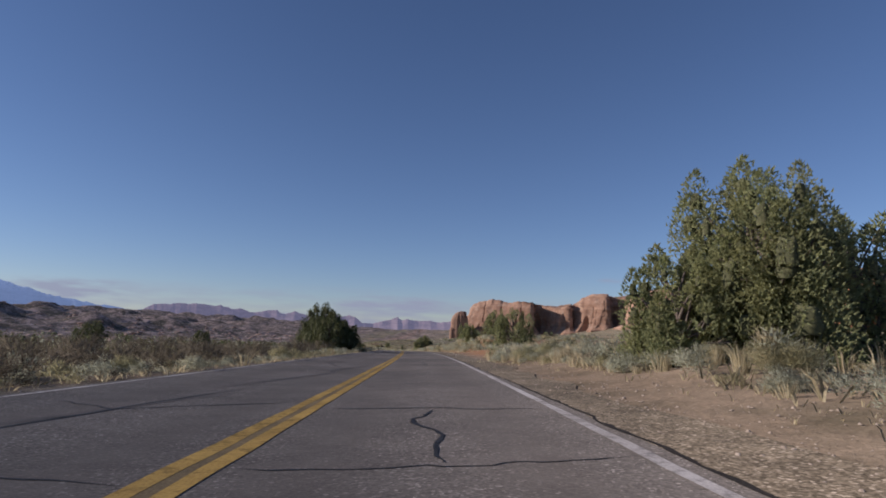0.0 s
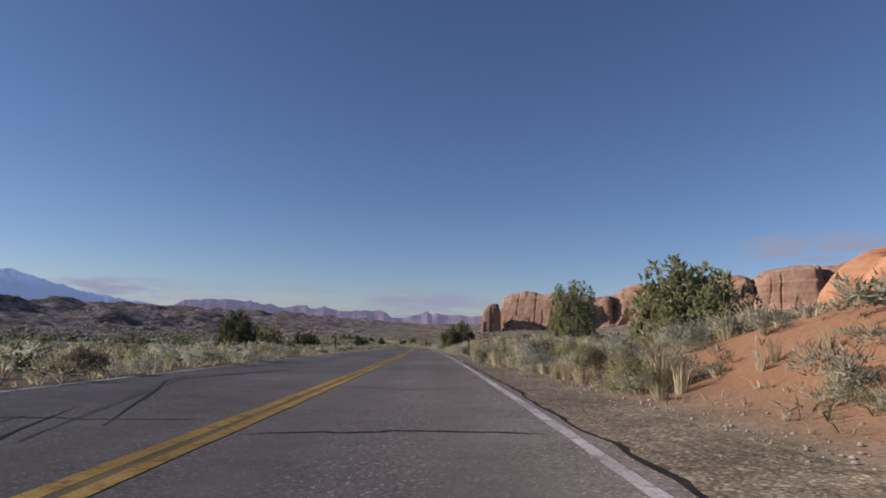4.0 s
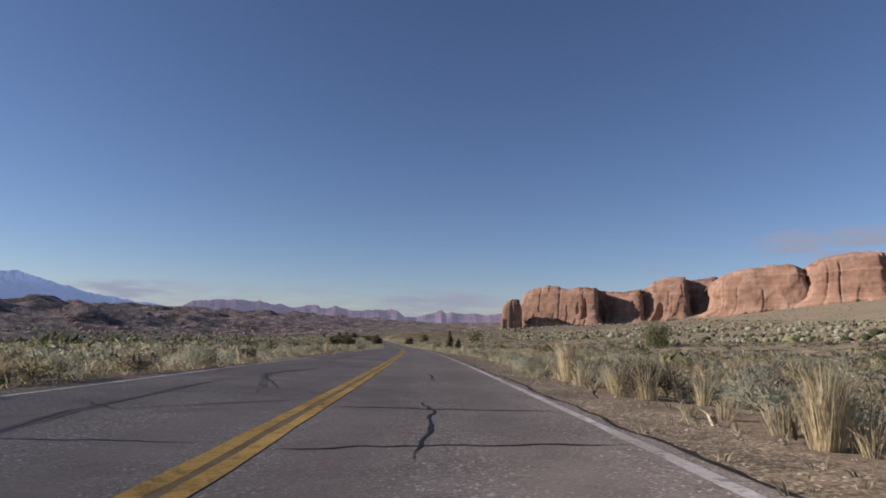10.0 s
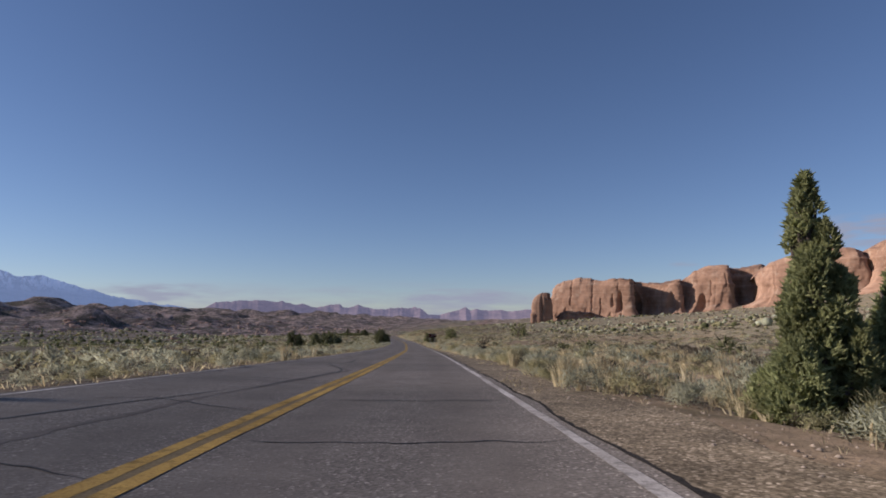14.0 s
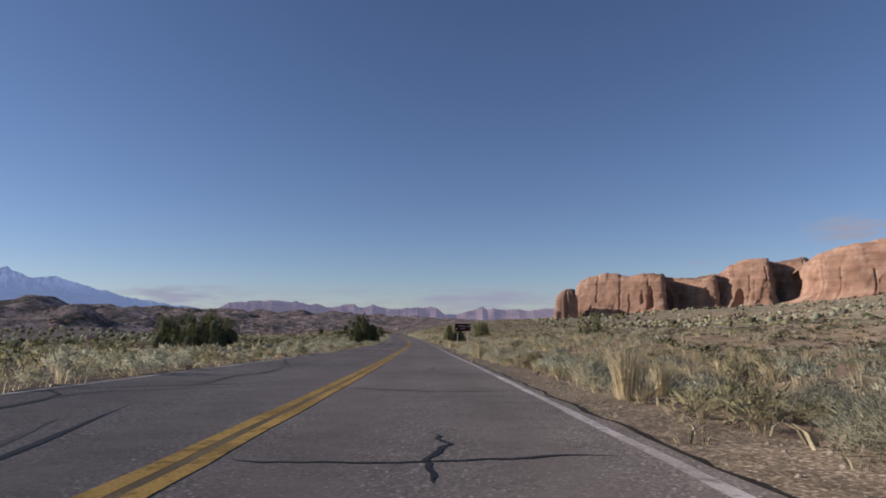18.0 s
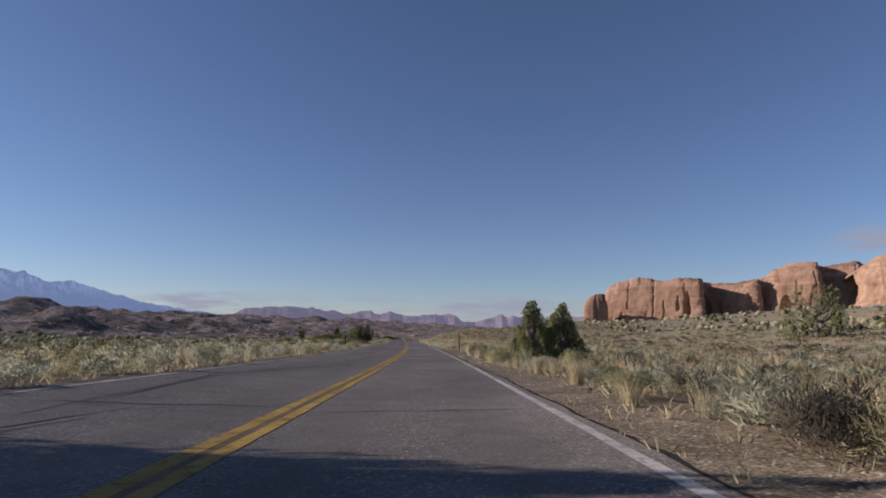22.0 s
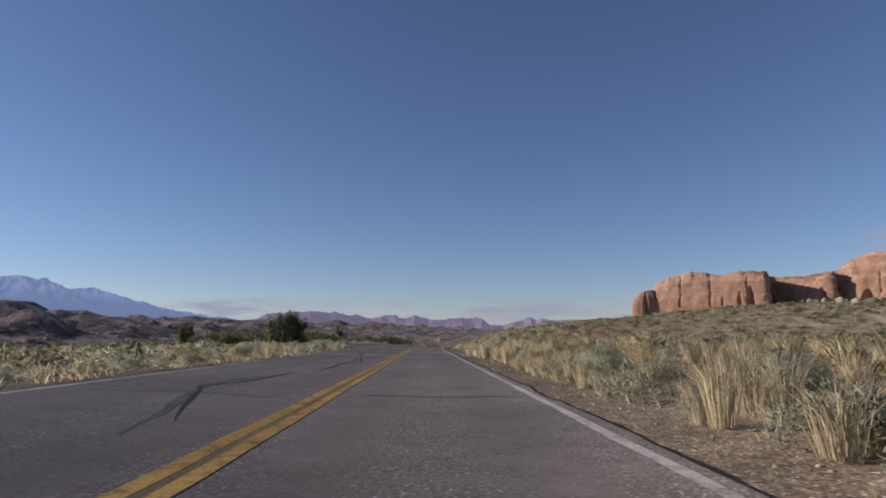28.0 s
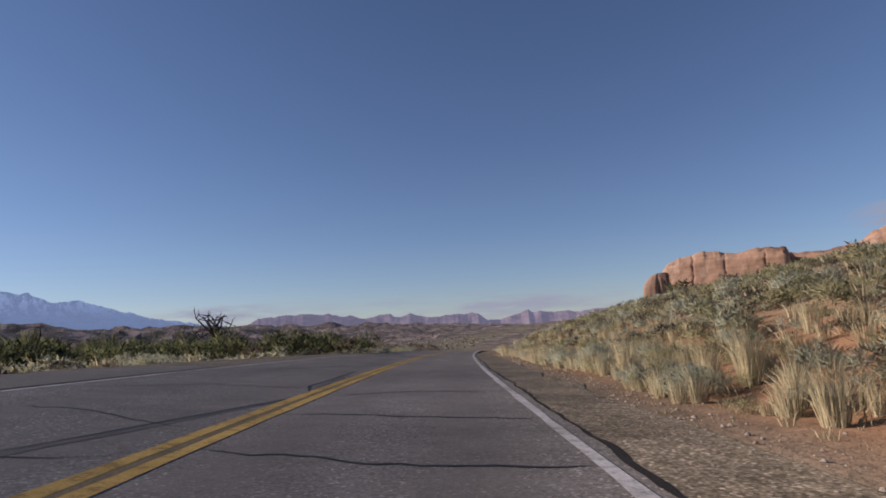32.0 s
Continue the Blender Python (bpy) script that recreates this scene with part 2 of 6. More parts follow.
def mixed(nt, fac, a, b, kind="MIX"):
    m = nt.nodes.new("ShaderNodeMix")
    m.data_type, m.blend_type = "RGBA", kind
    for sock, v in ((m.inputs["Factor"], fac), (m.inputs["A"], a), (m.inputs["B"], b)):
        if isinstance(v, (int, float)):
            sock.default_value = v
        elif isinstance(v, tuple):
            sock.default_value = (*v, 1)
        else:
            nt.links.new(v, sock)
    return m.outputs["Result"]


def bumped(nt, b, height, strength=0.4, distance=0.02):
    n = nt.nodes.new("ShaderNodeBump")
    n.inputs["Strength"].default_value, n.inputs["Distance"].default_value = strength, distance
    nt.links.new(height, n.inputs["Height"])
    nt.links.new(n.outputs[0], b.inputs["Normal"])


def speckled(name, dark, light, scale=60, broad=0.6, rough=0.92, bump=0.5, tint=None, dist=0.01):
    """A grainy surface: fine grain over broad stains."""
    m, nt, b = material(name, rough)
    fine, wide = tex_noise(nt, scale, 3, 0.7), tex_noise(nt, broad, 5, 0.6)
    r = ramp(nt, [(0.3, dark), (0.7, light)])
    nt.links.new(fine.outputs["Fac"], r.inputs[0])
    w = ramp(nt, [(0.35, (0.72, 0.72, 0.72)), (0.68, tint or (1.18, 1.15, 1.12))])
    nt.links.new(wide.outputs["Fac"], w.inputs[0])
    nt.links.new(mixed(nt, 1.0, r.outputs[0], w.outputs[0], "MULTIPLY"), b.inputs["Base Color"])
    bumped(nt, b, fine.outputs["Fac"], bump, dist)
    return m


def foliage(name, dark, light, third=None, wide_scale=0.35, grain=16):
    """Leaves that differ one from another and from plant to plant."""
    m, nt, b = material(name, 0.75)
    geo = nt.nodes.new("ShaderNodeNewGeometry")
    r = ramp(nt, [(0.0, dark), (1.0, light)])
    nt.links.new(geo.outputs["Random Per Island"], r.inputs[0])
    col = r.outputs[0]
    patch = tex_noise(nt, 0.9, 2, 0.5)
    tone = ramp(nt, [(0.36, (0.78, 0.77, 0.75)), (0.64, (1.2, 1.2, 1.18))])
    nt.links.new(patch.outputs["Fac"], tone.inputs[0])
    col = mixed(nt, 1.0, col, tone.outputs[0], "MULTIPLY")
    if third:
        n = tex_noise(nt, wide_scale, 2, 0.5)
        f = ramp(nt, [(0.42, (0, 0, 0)), (0.62, (1, 1, 1))])
        nt.links.new(n.outputs["Fac"], f.inputs[0])
        col = mixed(nt, f.outputs[0], col, mixed(nt, 0.5, col, third))
    twig = tex_noise(nt, grain, 4, 0.75)
    shade = ramp(nt, [(0.34, (0.78, 0.78, 0.76)), (0.66, (1.2, 1.2, 1.18))])
    nt.links.new(twig.outputs["Fac"], shade.inputs[0])
    col = mixed(nt, 1.0, col, shade.outputs[0], "MULTIPLY")
    bumped(nt, b, twig.outputs["Fac"], 0.8, 0.05)
    nt.links.new(col, b.inputs["Base Color"])
    b.inputs["Specular IOR Level"].default_value = 0.15
    tr = nt.nodes.new("ShaderNodeBsdfTranslucent")
    nt.links.new(col, tr.inputs["Color"])
    mx = nt.nodes.new("ShaderNodeMixShader")
    mx.inputs[0].default_value = 0.45
    nt.links.new(b.outputs[0], mx.inputs[1])
    nt.links.new(tr.outputs[0], mx.inputs[2])
    nt.links.new(mx.outputs[0], nt.nodes["Material Output"].inputs["Surface"])
    return m


def asphalt():
    """Worn asphalt: pale stones in dark binder, smoother darker wheel tracks, a stony strip between them."""
    m, nt, b = material("asphalt", 0.92)
    where = nt.nodes.new("ShaderNodeNewGeometry").outputs["Position"]
    stones = nt.nodes.new("ShaderNodeTexVoronoi")
    stones.inputs["Scale"].default_value = 48
    nt.links.new(where, stones.inputs["Vector"])
    fine, wide, mid = tex_noise(nt, 60, 3, 0.7), tex_noise(nt, 0.16, 5, 0.6), tex_noise(nt, 1.7, 5, 0.62)
    chip = ramp(nt, [(0.0, (0.098, 0.089, 0.080)), (0.45, (0.172, 0.156, 0.142)), (0.80, (0.245, 0.222, 0.202)), (0.90, (0.43, 0.395, 0.36)), (1.0, (0.64, 0.59, 0.54))])
    nt.links.new(stones.outputs["Color"], chip.inputs[0])
    smooth = ramp(nt, [(0.3, (0.136, 0.122, 0.110)), (0.7, (0.194, 0.174, 0.157))])
    nt.links.new(fine.outputs["Fac"], smooth.inputs[0])
    lane = nt.nodes.new("ShaderNodeAttribute")
    lane.attribute_name = "worn"
    rub = ramp(nt, [(0.30, (0, 0, 0)), (0.66, (0.72, 0.72, 0.72))])
    add = nt.nodes.new("ShaderNodeMath")
    add.operation = "MULTIPLY_ADD"
    nt.links.new(mid.outputs["Fac"], add.inputs[0])
    add.inputs[1].default_value = 0.55
    nt.links.new(lane.outputs["Fac"], add.inputs[2])
    nt.links.new(add.outputs[0], rub.inputs[0])
    c = mixed(nt, rub.outputs[0], chip.outputs[0], smooth.outputs[0])
    for n, lo, hi in ((wide, (0.80, 0.80, 0.80), (1.20, 1.18, 1.15)), (mid, (0.88, 0.87, 0.87), (1.10, 1.10, 1.10))):
        k = ramp(nt, [(0.36, lo), (0.66, hi)])
        nt.links.new(n.outputs["Fac"], k.inputs[0])
        c = mixed(nt, 1.0, c, k.outputs[0], "MULTIPLY")
    fade = nt.nodes.new("ShaderNodeAttribute")
    fade.attribute_name = "faded"
    c = mixed(nt, fade.outputs["Fac"], mixed(nt, 1.0, c, (0.80, 0.79, 0.77), "MULTIPLY"), c)     # newer and darker at the start of the road
    nt.links.new(c, b.inputs["Base Color"])
    bumped(nt, b, stones.outputs["Distance"], 0.25, 0.006)
    return m


def gravel():
    """Crushed stone and gritty dirt: single pebbles of several colours, with dusty and darker patches."""
    m, nt, b = material("gravel_shoulder", 0.95)
    where = nt.nodes.new("ShaderNodeNewGeometry").outputs["Position"]
    pebble = nt.nodes.new("ShaderNodeTexVoronoi")
    pebble.inputs["Scale"].default_value = 34
    nt.links.new(where, pebble.inputs["Vector"])
    tone = ramp(nt, [(0.0, (0.080, 0.069, 0.050)), (0.40, (0.188, 0.163, 0.120)), (0.75, (0.32, 0.282, 0.215)), (1.0, (0.66, 0.60, 0.50))])
    nt.links.new(pebble.outputs["Color"], tone.inputs[0])
    # colour darkens towards the gaps, as shade between the pebbles
    gap_shade = ramp(nt, [(0.2, (1, 1, 1)), (0.75, (0.55, 0.52, 0.5))])
    nt.links.new(pebble.outputs["Distance"], gap_shade.inputs[0])
    c = mixed(nt, 0.7, tone.outputs[0], mixed(nt, 1.0, tone.outputs[0], gap_shade.outputs[0], "MULTIPLY"))
    for scale, lo, hi in ((0.6, (0.66, 0.62, 0.58), (1.15, 1.08, 1.0)), (4.0, (0.75, 0.75, 0.75), (1.15, 1.15, 1.15))):
        n = tex_noise(nt, scale, 5, 0.65)
        k = ramp(nt, [(0.36, lo), (0.66, hi)])
        nt.links.new(n.outputs["Fac"], k.inputs[0])
        c = mixed(nt, 1.0, c, k.outputs[0], "MULTIPLY")
    nt.links.new(c, b.inputs["Base Color"])
    bumped(nt, b, pebble.outputs["Distance"], -0.9, 0.03)
    return m


def road_paint(name, dark, light):
    """Worn line paint, rubbed through to the stones in patches."""
    m, nt, b = material(name, 0.8)
    fine, patch = tex_noise(nt, 38, 3, 0.7), tex_noise(nt, 5.0, 8, 0.75)
    r = ramp(nt, [(0.3, dark), (0.65, light)])
    nt.links.new(fine.outputs["Fac"], r.inputs[0])
    gone = ramp(nt, [(0.50, (0.05, 0.05, 0.05)), (0.62, (0.8, 0.8, 0.8))])
    nt.links.new(patch.outputs["Fac"], gone.inputs[0])
    grime = tex_noise(nt, 0.5, 4, 0.6)
    dirt = ramp(nt, [(0.38, (0.68, 0.66, 0.64)), (0.64, (1.08, 1.08, 1.08))])
    nt.links.new(grime.outputs["Fac"], dirt.inputs[0])
    c = mixed(nt, gone.outputs[0], r.outputs[0], tuple(0.30 * q for q in light))
    nt.links.new(mixed(nt, 1.0, c, dirt.outputs[0], "MULTIPLY"), b.inputs["Base Color"])
    bumped(nt, b, fine.outputs["Fac"], 0.4, 0.01)
    return m


M_asphalt = asphalt()
M_tar = speckled("tar_seal", (0.016, 0.015, 0.015), (0.034, 0.032, 0.031), 30, 3, 0.6, 0.3)
M_tar_worn = speckled("worn_tar_smear", (0.098, 0.087, 0.079), (0.160, 0.142, 0.129), 45, 1.5, 0.85, 0.3)
M_stain = speckled("line_gap_stain", (0.13, 0.098, 0.056), (0.27, 0.205, 0.105), 40, 1.2, 0.9, 0.3)
# near-black: broken asphalt plus the shadow of its drop, in one colour
M_edge = speckled("broken_edge_and_shadow", (0.012, 0.011, 0.010), (0.045, 0.040, 0.036), 40, 2, 0.9, 0.8)
M_yellow = road_paint("yellow_road_paint", (0.30, 0.195, 0.052), (0.50, 0.335, 0.088))
M_white = road_paint("white_road_paint", (0.37, 0.348, 0.328), (0.62, 0.588, 0.555))
M_gravel = gravel()
M_stone = speckled("pebbles", (0.23, 0.185, 0.145), (0.50, 0.425, 0.345), 14, 4, 0.9, 0.3)
M_bark = speckled("juniper_bark", (0.10, 0.08, 0.066), (0.29, 0.245, 0.21), 18, 2, 0.95, 0.8)
M_deadwood = speckled("weathered_deadwood", (0.045, 0.037, 0.031), (0.14, 0.12, 0.10), 20, 2, 0.9, 0.6)
# dark by colour, to stand for the shade inside the crowns
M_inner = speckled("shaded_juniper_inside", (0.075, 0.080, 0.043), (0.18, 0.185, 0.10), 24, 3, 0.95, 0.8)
M_juniper = foliage("juniper_sprays", (0.18, 0.20, 0.098), (0.43, 0.455, 0.235), (0.42, 0.405, 0.19), 0.8)
# darker copy of the juniper green; left-hand trees wear their shade in it
M_juniper_dark = foliage("dark_juniper_sprays", (0.075, 0.090, 0.046), (0.20, 0.22, 0.11), (0.20, 0.20, 0.095), 0.8)
M_sage = foliage("sagebrush_leaves", (0.38, 0.40, 0.305), (0.59, 0.615, 0.475), (0.50, 0.475, 0.33), 0.22)
M_sage_green = foliage("green_rabbitbrush", (0.29, 0.285, 0.155), (0.51, 0.49, 0.30), (0.44, 0.39, 0.22), 0.22)
M_grass = foliage("dry_grass", (0.47, 0.385, 0.24), (0.80, 0.71, 0.49), (0.46, 0.40, 0.24), 0.3)
M_brown = foliage("dark_brown_brush", (0.11, 0.092, 0.072), (0.27, 0.235, 0.18), (0.20, 0.18, 0.125), 0.3)


def soil():
    m, nt, b = material("sandy_desert_soil", 0.97)
    wide, mid, fine = tex_noise(nt, 0.045, 5, 0.6), tex_noise(nt, 0.55, 6, 0.65), tex_noise(nt, 22, 3, 0.7)
    r = ramp(nt, [(0.34, (0.205, 0.165, 0.125)), (0.54, (0.24, 0.175, 0.124)), (0.68, (0.295, 0.183, 0.112))])
    nt.links.new(wide.outputs["Fac"], r.inputs[0])
    k = ramp(nt, [(0.32, (0.55, 0.58, 0.52)), (0.5, (0.95, 0.95, 0.9)), (0.68, (1.2, 1.18, 1.12))])
    nt.links.new(mid.outputs["Fac"], k.inputs[0])
    c = mixed(nt, 1.0, r.outputs[0], k.outputs[0], "MULTIPLY")
    g = ramp(nt, [(0.3, (0.72, 0.72, 0.72)), (0.7, (1.18, 1.18, 1.18))])
    nt.links.new(fine.outputs["Fac"], g.inputs[0])
    c = mixed(nt, 1.0, c, g.outputs[0], "MULTIPLY")
    grit = nt.nodes.new("ShaderNodeTexVoronoi")
    grit.inputs["Scale"].default_value = 17
    nt.links.new(nt.nodes.new("ShaderNodeNewGeometry").outputs["Position"], grit.inputs["Vector"])
    gr = ramp(nt, [(0.0, (0.66, 0.64, 0.62)), (0.6, (0.98, 0.98, 0.98)), (1.0, (1.3, 1.3, 1.3))])
    nt.links.new(grit.outputs["Color"], gr.inputs[0])
    c = mixed(nt, 0.6, c, mixed(nt, 1.0, c, gr.outputs[0], "MULTIPLY"))
    # low plants, too small and many to build, thicken away from the road
    cover = nt.nodes.new("ShaderNodeAttribute")
    cover.attribute_name = "cover"
    patch = tex_noise(nt, 0.026, 10, 0.76)
    f = ramp(nt, [(0.40, (0.1, 0.1, 0.1)), (0.52, (0.9, 0.9, 0.9))])
    c = mixed(nt, mixed(nt, 0.75, (0.0, 0.0, 0.0), cover.outputs["Color"]), c, mixed(nt, 1.0, (0.29, 0.228, 0.158), k.outputs[0], "MULTIPLY"))
    nt.links.new(patch.outputs["Fac"], f.inputs[0])
    amount = mixed(nt, 1.0, f.outputs[0], cover.outputs["Color"], "MULTIPLY")
    green = ramp(nt, [(0.35, (0.105, 0.098, 0.066)), (0.65, (0.28, 0.25, 0.175))])
    nt.links.new(mid.outputs["Fac"], green.inputs[0])
    c = mixed(nt, amount, c, green.outputs[0])
    red = nt.nodes.new("ShaderNodeAttribute")
    red.attribute_name = "red"
    c = mixed(nt, red.outputs["Color"], c, mixed(nt, 1.0, (0.33, 0.168, 0.083), g.outputs[0], "MULTIPLY"))
    # bare purple-brown slickrock and dark scrub of the far plain
    plain = nt.nodes.new("ShaderNodeAttribute")
    plain.attribute_name = "plain"
    mott = tex_noise(nt, 0.03, 14, 0.86)
    rock = ramp(nt, [(0.44, (0.045, 0.044, 0.036)), (0.48, (0.13, 0.106, 0.094)), (0.52, (0.25, 0.19, 0.17)), (0.57, (0.50, 0.38, 0.335))])
    nt.links.new(mott.outputs["Fac"], rock.inputs[0])
    nt.links.new(mixed(nt, plain.outputs["Color"], c, rock.outputs[0]), b.inputs["Base Color"])
    rut = tex_noise(nt, 3.2, 6, 0.7)
    both = nt.nodes.new("ShaderNodeMath")
    both.operation = "ADD"
    nt.links.new(rut.outputs["Fac"], both.inputs[0])
    nt.links.new(mid.outputs["Fac"], both.inputs[1])
    bumped(nt, b, both.outputs[0], 0.75, 0.10)
    return m


def sandstone(name, low, high, pale, band=0.16, streak=True):
    """Bedded sandstone with dark varnish running down from the ledges."""
    m, nt, b = material(name, 0.95)
    body, grain = tex_noise(nt, 0.03, 6, 0.6), tex_noise(nt, 0.5, 5, 0.65)
    beds = tex_noise(nt, 1.0, 4, 0.6, stretch=(0.012, 0.012, band))
    r = ramp(nt, [(0.32, low), (0.66, high)])
    nt.links.new(body.outputs["Fac"], r.inputs[0])
    bed = ramp(nt, [(0.36, (0.88, 0.86, 0.84)), (0.5, (1.0, 1.0, 1.0)), (0.66, (1.07, 1.06, 1.05))])
    nt.links.new(beds.outputs["Fac"], bed.inputs[0])
    c = mixed(nt, 1.0, r.outputs[0], bed.outputs[0], "MULTIPLY")
    if streak:
        s = tex_noise(nt, 1.0, 4, 0.6, stretch=(0.08, 0.08, 0.012))
        f = ramp(nt, [(0.50, (0, 0, 0)), (0.68, (0.55, 0.55, 0.55))])
        nt.links.new(s.outputs["Fac"], f.inputs[0])
        c = mixed(nt, f.outputs[0], c, mixed(nt, 0.55, c, (0.12, 0.065, 0.048)))
        p = tex_noise(nt, 0.045, 4, 0.6)
        f2 = ramp(nt, [(0.56, (0, 0, 0)), (0.7, (0.6, 0.6, 0.6))])
        nt.links.new(p.outputs["Fac"], f2.inputs[0])
        c = mixed(nt, f2.outputs[0], c, pale)
        cap = nt.nodes.new("ShaderNodeAttribute")
        cap.attribute_name = "cap"
        c = mixed(nt, mixed(nt, 0.8, (0.0, 0.0, 0.0), cap.outputs["Color"]), c, (0.125, 0.082, 0.070))
    nt.links.new(c, b.inputs["Base Color"])
    add = nt.nodes.new("ShaderNodeMath")
    add.operation = "ADD"
    nt.links.new(grain.outputs["Fac"], add.inputs[0])
    nt.links.new(beds.outputs["Fac"], add.inputs[1])
    bumped(nt, b, add.outputs[0], 0.6, 1.0)
    return m


M_soil = soil()
M_wall = sandstone("red_sandstone", (0.315, 0.195, 0.132), (0.455, 0.298, 0.208), (0.52, 0.40, 0.305))
M_pale = sandstone("pale_petrified_dune_rock", (0.36, 0.26, 0.215), (0.54, 0.41, 0.345), (0.58, 0.47, 0.40), 0.5, False)
M_cap = sandstone("dark_cap_rock", (0.15, 0.095, 0.075), (0.25, 0.155, 0.12), (0.24, 0.17, 0.14), 0.3, False)
M_slick = sandstone("orange_slickrock", (0.42, 0.21, 0.11), (0.55, 0.30, 0.16), (0.58, 0.38, 0.23), 0.1, False)


def backdrop_material(name, low, high, scale):
    m, nt, b = material(name, 1.0)
    n = tex_noise(nt, scale, 6, 0.65, stretch=(1, 1, 2.5))
    r = ramp(nt, [(0.35, low), (0.65, high)])
    nt.links.new(n.outputs["Fac"], r.inputs[0])
    nt.links.new(r.outputs[0], b.inputs["Base Color"])
    b.inputs["Specular IOR Level"].default_value = 0.0
    return m, nt, b, r


# distance haze is put into the mesas as a faint purple glow
M_mesa, nt_, b_, r_ = backdrop_material("hazy_mesa_rock", (0.15, 0.115, 0.12), (0.25, 0.19, 0.185), 0.02)
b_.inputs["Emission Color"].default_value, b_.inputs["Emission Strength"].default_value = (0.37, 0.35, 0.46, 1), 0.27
# blue base colour and glow stand for haze before the mountains
M_mount, nt_, b_, r_ = backdrop_material("hazy_blue_mountain", (0.13, 0.16, 0.22), (0.22, 0.26, 0.34), 0.006)
# snow in the gullies near the crest
up_ = nt_.nodes.new("ShaderNodeSeparateXYZ")
nt_.links.new(nt_.nodes.new("ShaderNodeNewGeometry").outputs["Position"], up_.inputs[0])
hi_ = nt_.nodes.new("ShaderNodeMapRange")
hi_.inputs["From Min"].default_value, hi_.inputs["From Max"].default_value = 165, 280
nt_.links.new(up_.outputs["Z"], hi_.inputs["Value"])
gully_ = tex_noise(nt_, 0.02, 6, 0.7, stretch=(1, 1, 0.35))
edge_ = ramp(nt_, [(0.46, (0, 0, 0)), (0.54, (1, 1, 1))])
nt_.links.new(gully_.outputs["Fac"], edge_.inputs[0])
snow_ = mixed(nt_, 1.0, edge_.outputs[0], hi_.outputs[0], "MULTIPLY")
nt_.links.new(mixed(nt_, snow_, r_.outputs[0], (0.62, 0.66, 0.74)), b_.inputs["Base Color"])
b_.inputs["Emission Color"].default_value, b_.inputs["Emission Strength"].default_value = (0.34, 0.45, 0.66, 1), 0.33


# ---- mesh helpers ----
def mesh_of(name, verts, faces, mat, smooth=False, inside=None, inner=None, normals=None):
    """A mesh from arrays; every face has as many corners as faces has columns; inside marks inner faces, which take the
    material inner.
    """
    verts, faces = np.asarray(verts, np.float32), np.asarray(faces, np.int32)
    me = bpy.data.meshes.new(name)
    me.vertices.add(len(verts))
    me.vertices.foreach_set("co", verts.ravel())
    k = faces.shape[1]
    me.loops.add(faces.size)
    me.loops.foreach_set("vertex_index", faces.ravel())
    me.polygons.add(len(faces))
    me.polygons.foreach_set("loop_start", np.arange(len(faces), dtype=np.int32) * k)
    me.polygons.foreach_set("use_smooth", np.full(len(faces), smooth))
    me.materials.append(mat)
    if inside is not None and inside.any():
        me.materials.append(inner)
        me.polygons.foreach_set("material_index", inside.astype(np.int32))
    me.update(calc_edges=True)
    me.validate()
    if normals is not None:
        me.normals_split_custom_set_from_vertices(np.asarray(normals, np.float32))
    return me


def grid_faces(n, m, wrap=False):
    """Quads of an n by m grid of points, m running fastest."""
    i, j = np.meshgrid(np.arange(n - 1), np.arange(m if wrap else m - 1), indexing="ij")
    a, b = (i * m + j).ravel(), (i * m + (j + 1) % m).ravel()
    return np.stack([a, b, b + m, a + m], 1)


def part(name, me, parent, label="", m=None):
    ob = new(name, me)
    ob.parent = parent
    if m is not None:
        ob.matrix_basis = m
    if label:
        ob["label"] = label
    return ob


def bm_mesh(name, bm, mat, smooth=False):
    me = bpy.data.meshes.new(name)
    bmesh.ops.recalc_face_normals(bm, faces=bm.faces)
    for f in bm.faces:
        f.smooth = smooth
    bm.to_mesh(me)
    bm.free()
    me.materials.append(mat)
    return me


def box(bm, x0, x1, y0, y1, z0, z1, bevel=0.0):
    r = bmesh.ops.create_cube(bm, size=1.0, matrix=Matrix.Translation(((x0 + x1) / 2, (y0 + y1) / 2, (z0 + z1) / 2))
                              @ Matrix.Diagonal((x1 - x0, y1 - y0, z1 - z0, 1)))
    if bevel:
        es = list({e for v in r["verts"] for e in v.link_edges})
        bmesh.ops.bevel(bm, geom=es, offset=bevel, segments=2, affect="EDGES")


# ---- the ground ----
cols = np.concatenate([-np.geomspace(5200, 60, 170), -np.arange(57, 13, -3.0), -np.arange(12.5, 4, -0.8),
                       np.array([-2.5, 0.0]), np.arange(1.6, 13, 0.8), np.arange(14, 60, 3.0), np.geomspace(60, 5200, 60)])
rows_y = np.concatenate([-np.geomspace(3000, 60, 26), np.arange(-56, 900, 3.0), np.geomspace(905, 6200, 120)])
gy, go = np.meshgrid(rows_y, cols, indexing="ij")
ga = np.interp(gy, GRID_Y, GRID_A)
gx = along(np.clip(gy, -260, 1000), LX) + go / np.cos(ga)
gz = ground(gx, gy)
gs, gon, gyc = place_of(gx, gy)
under = (gon > -6.35) & (gon < 2.15) & (gs > -262) & (gs < 998)
gz = np.where(under, gz - 0.10, gz - 0.015)
ground_me = (mesh_of("ground", np.stack([gx, gy, gz], -1).reshape(-1, 3), grid_faces(*gx.shape), M_soil, True))
cover = ground_me.attributes.new("cover", "FLOAT", "POINT")
cover.data.foreach_set("value", (0.15 + 0.45 * step(np.abs(gon + 1.5), 5.5, 10) + 0.4 * step(np.abs(gon), 14, 80)).ravel().astype(np.float32))
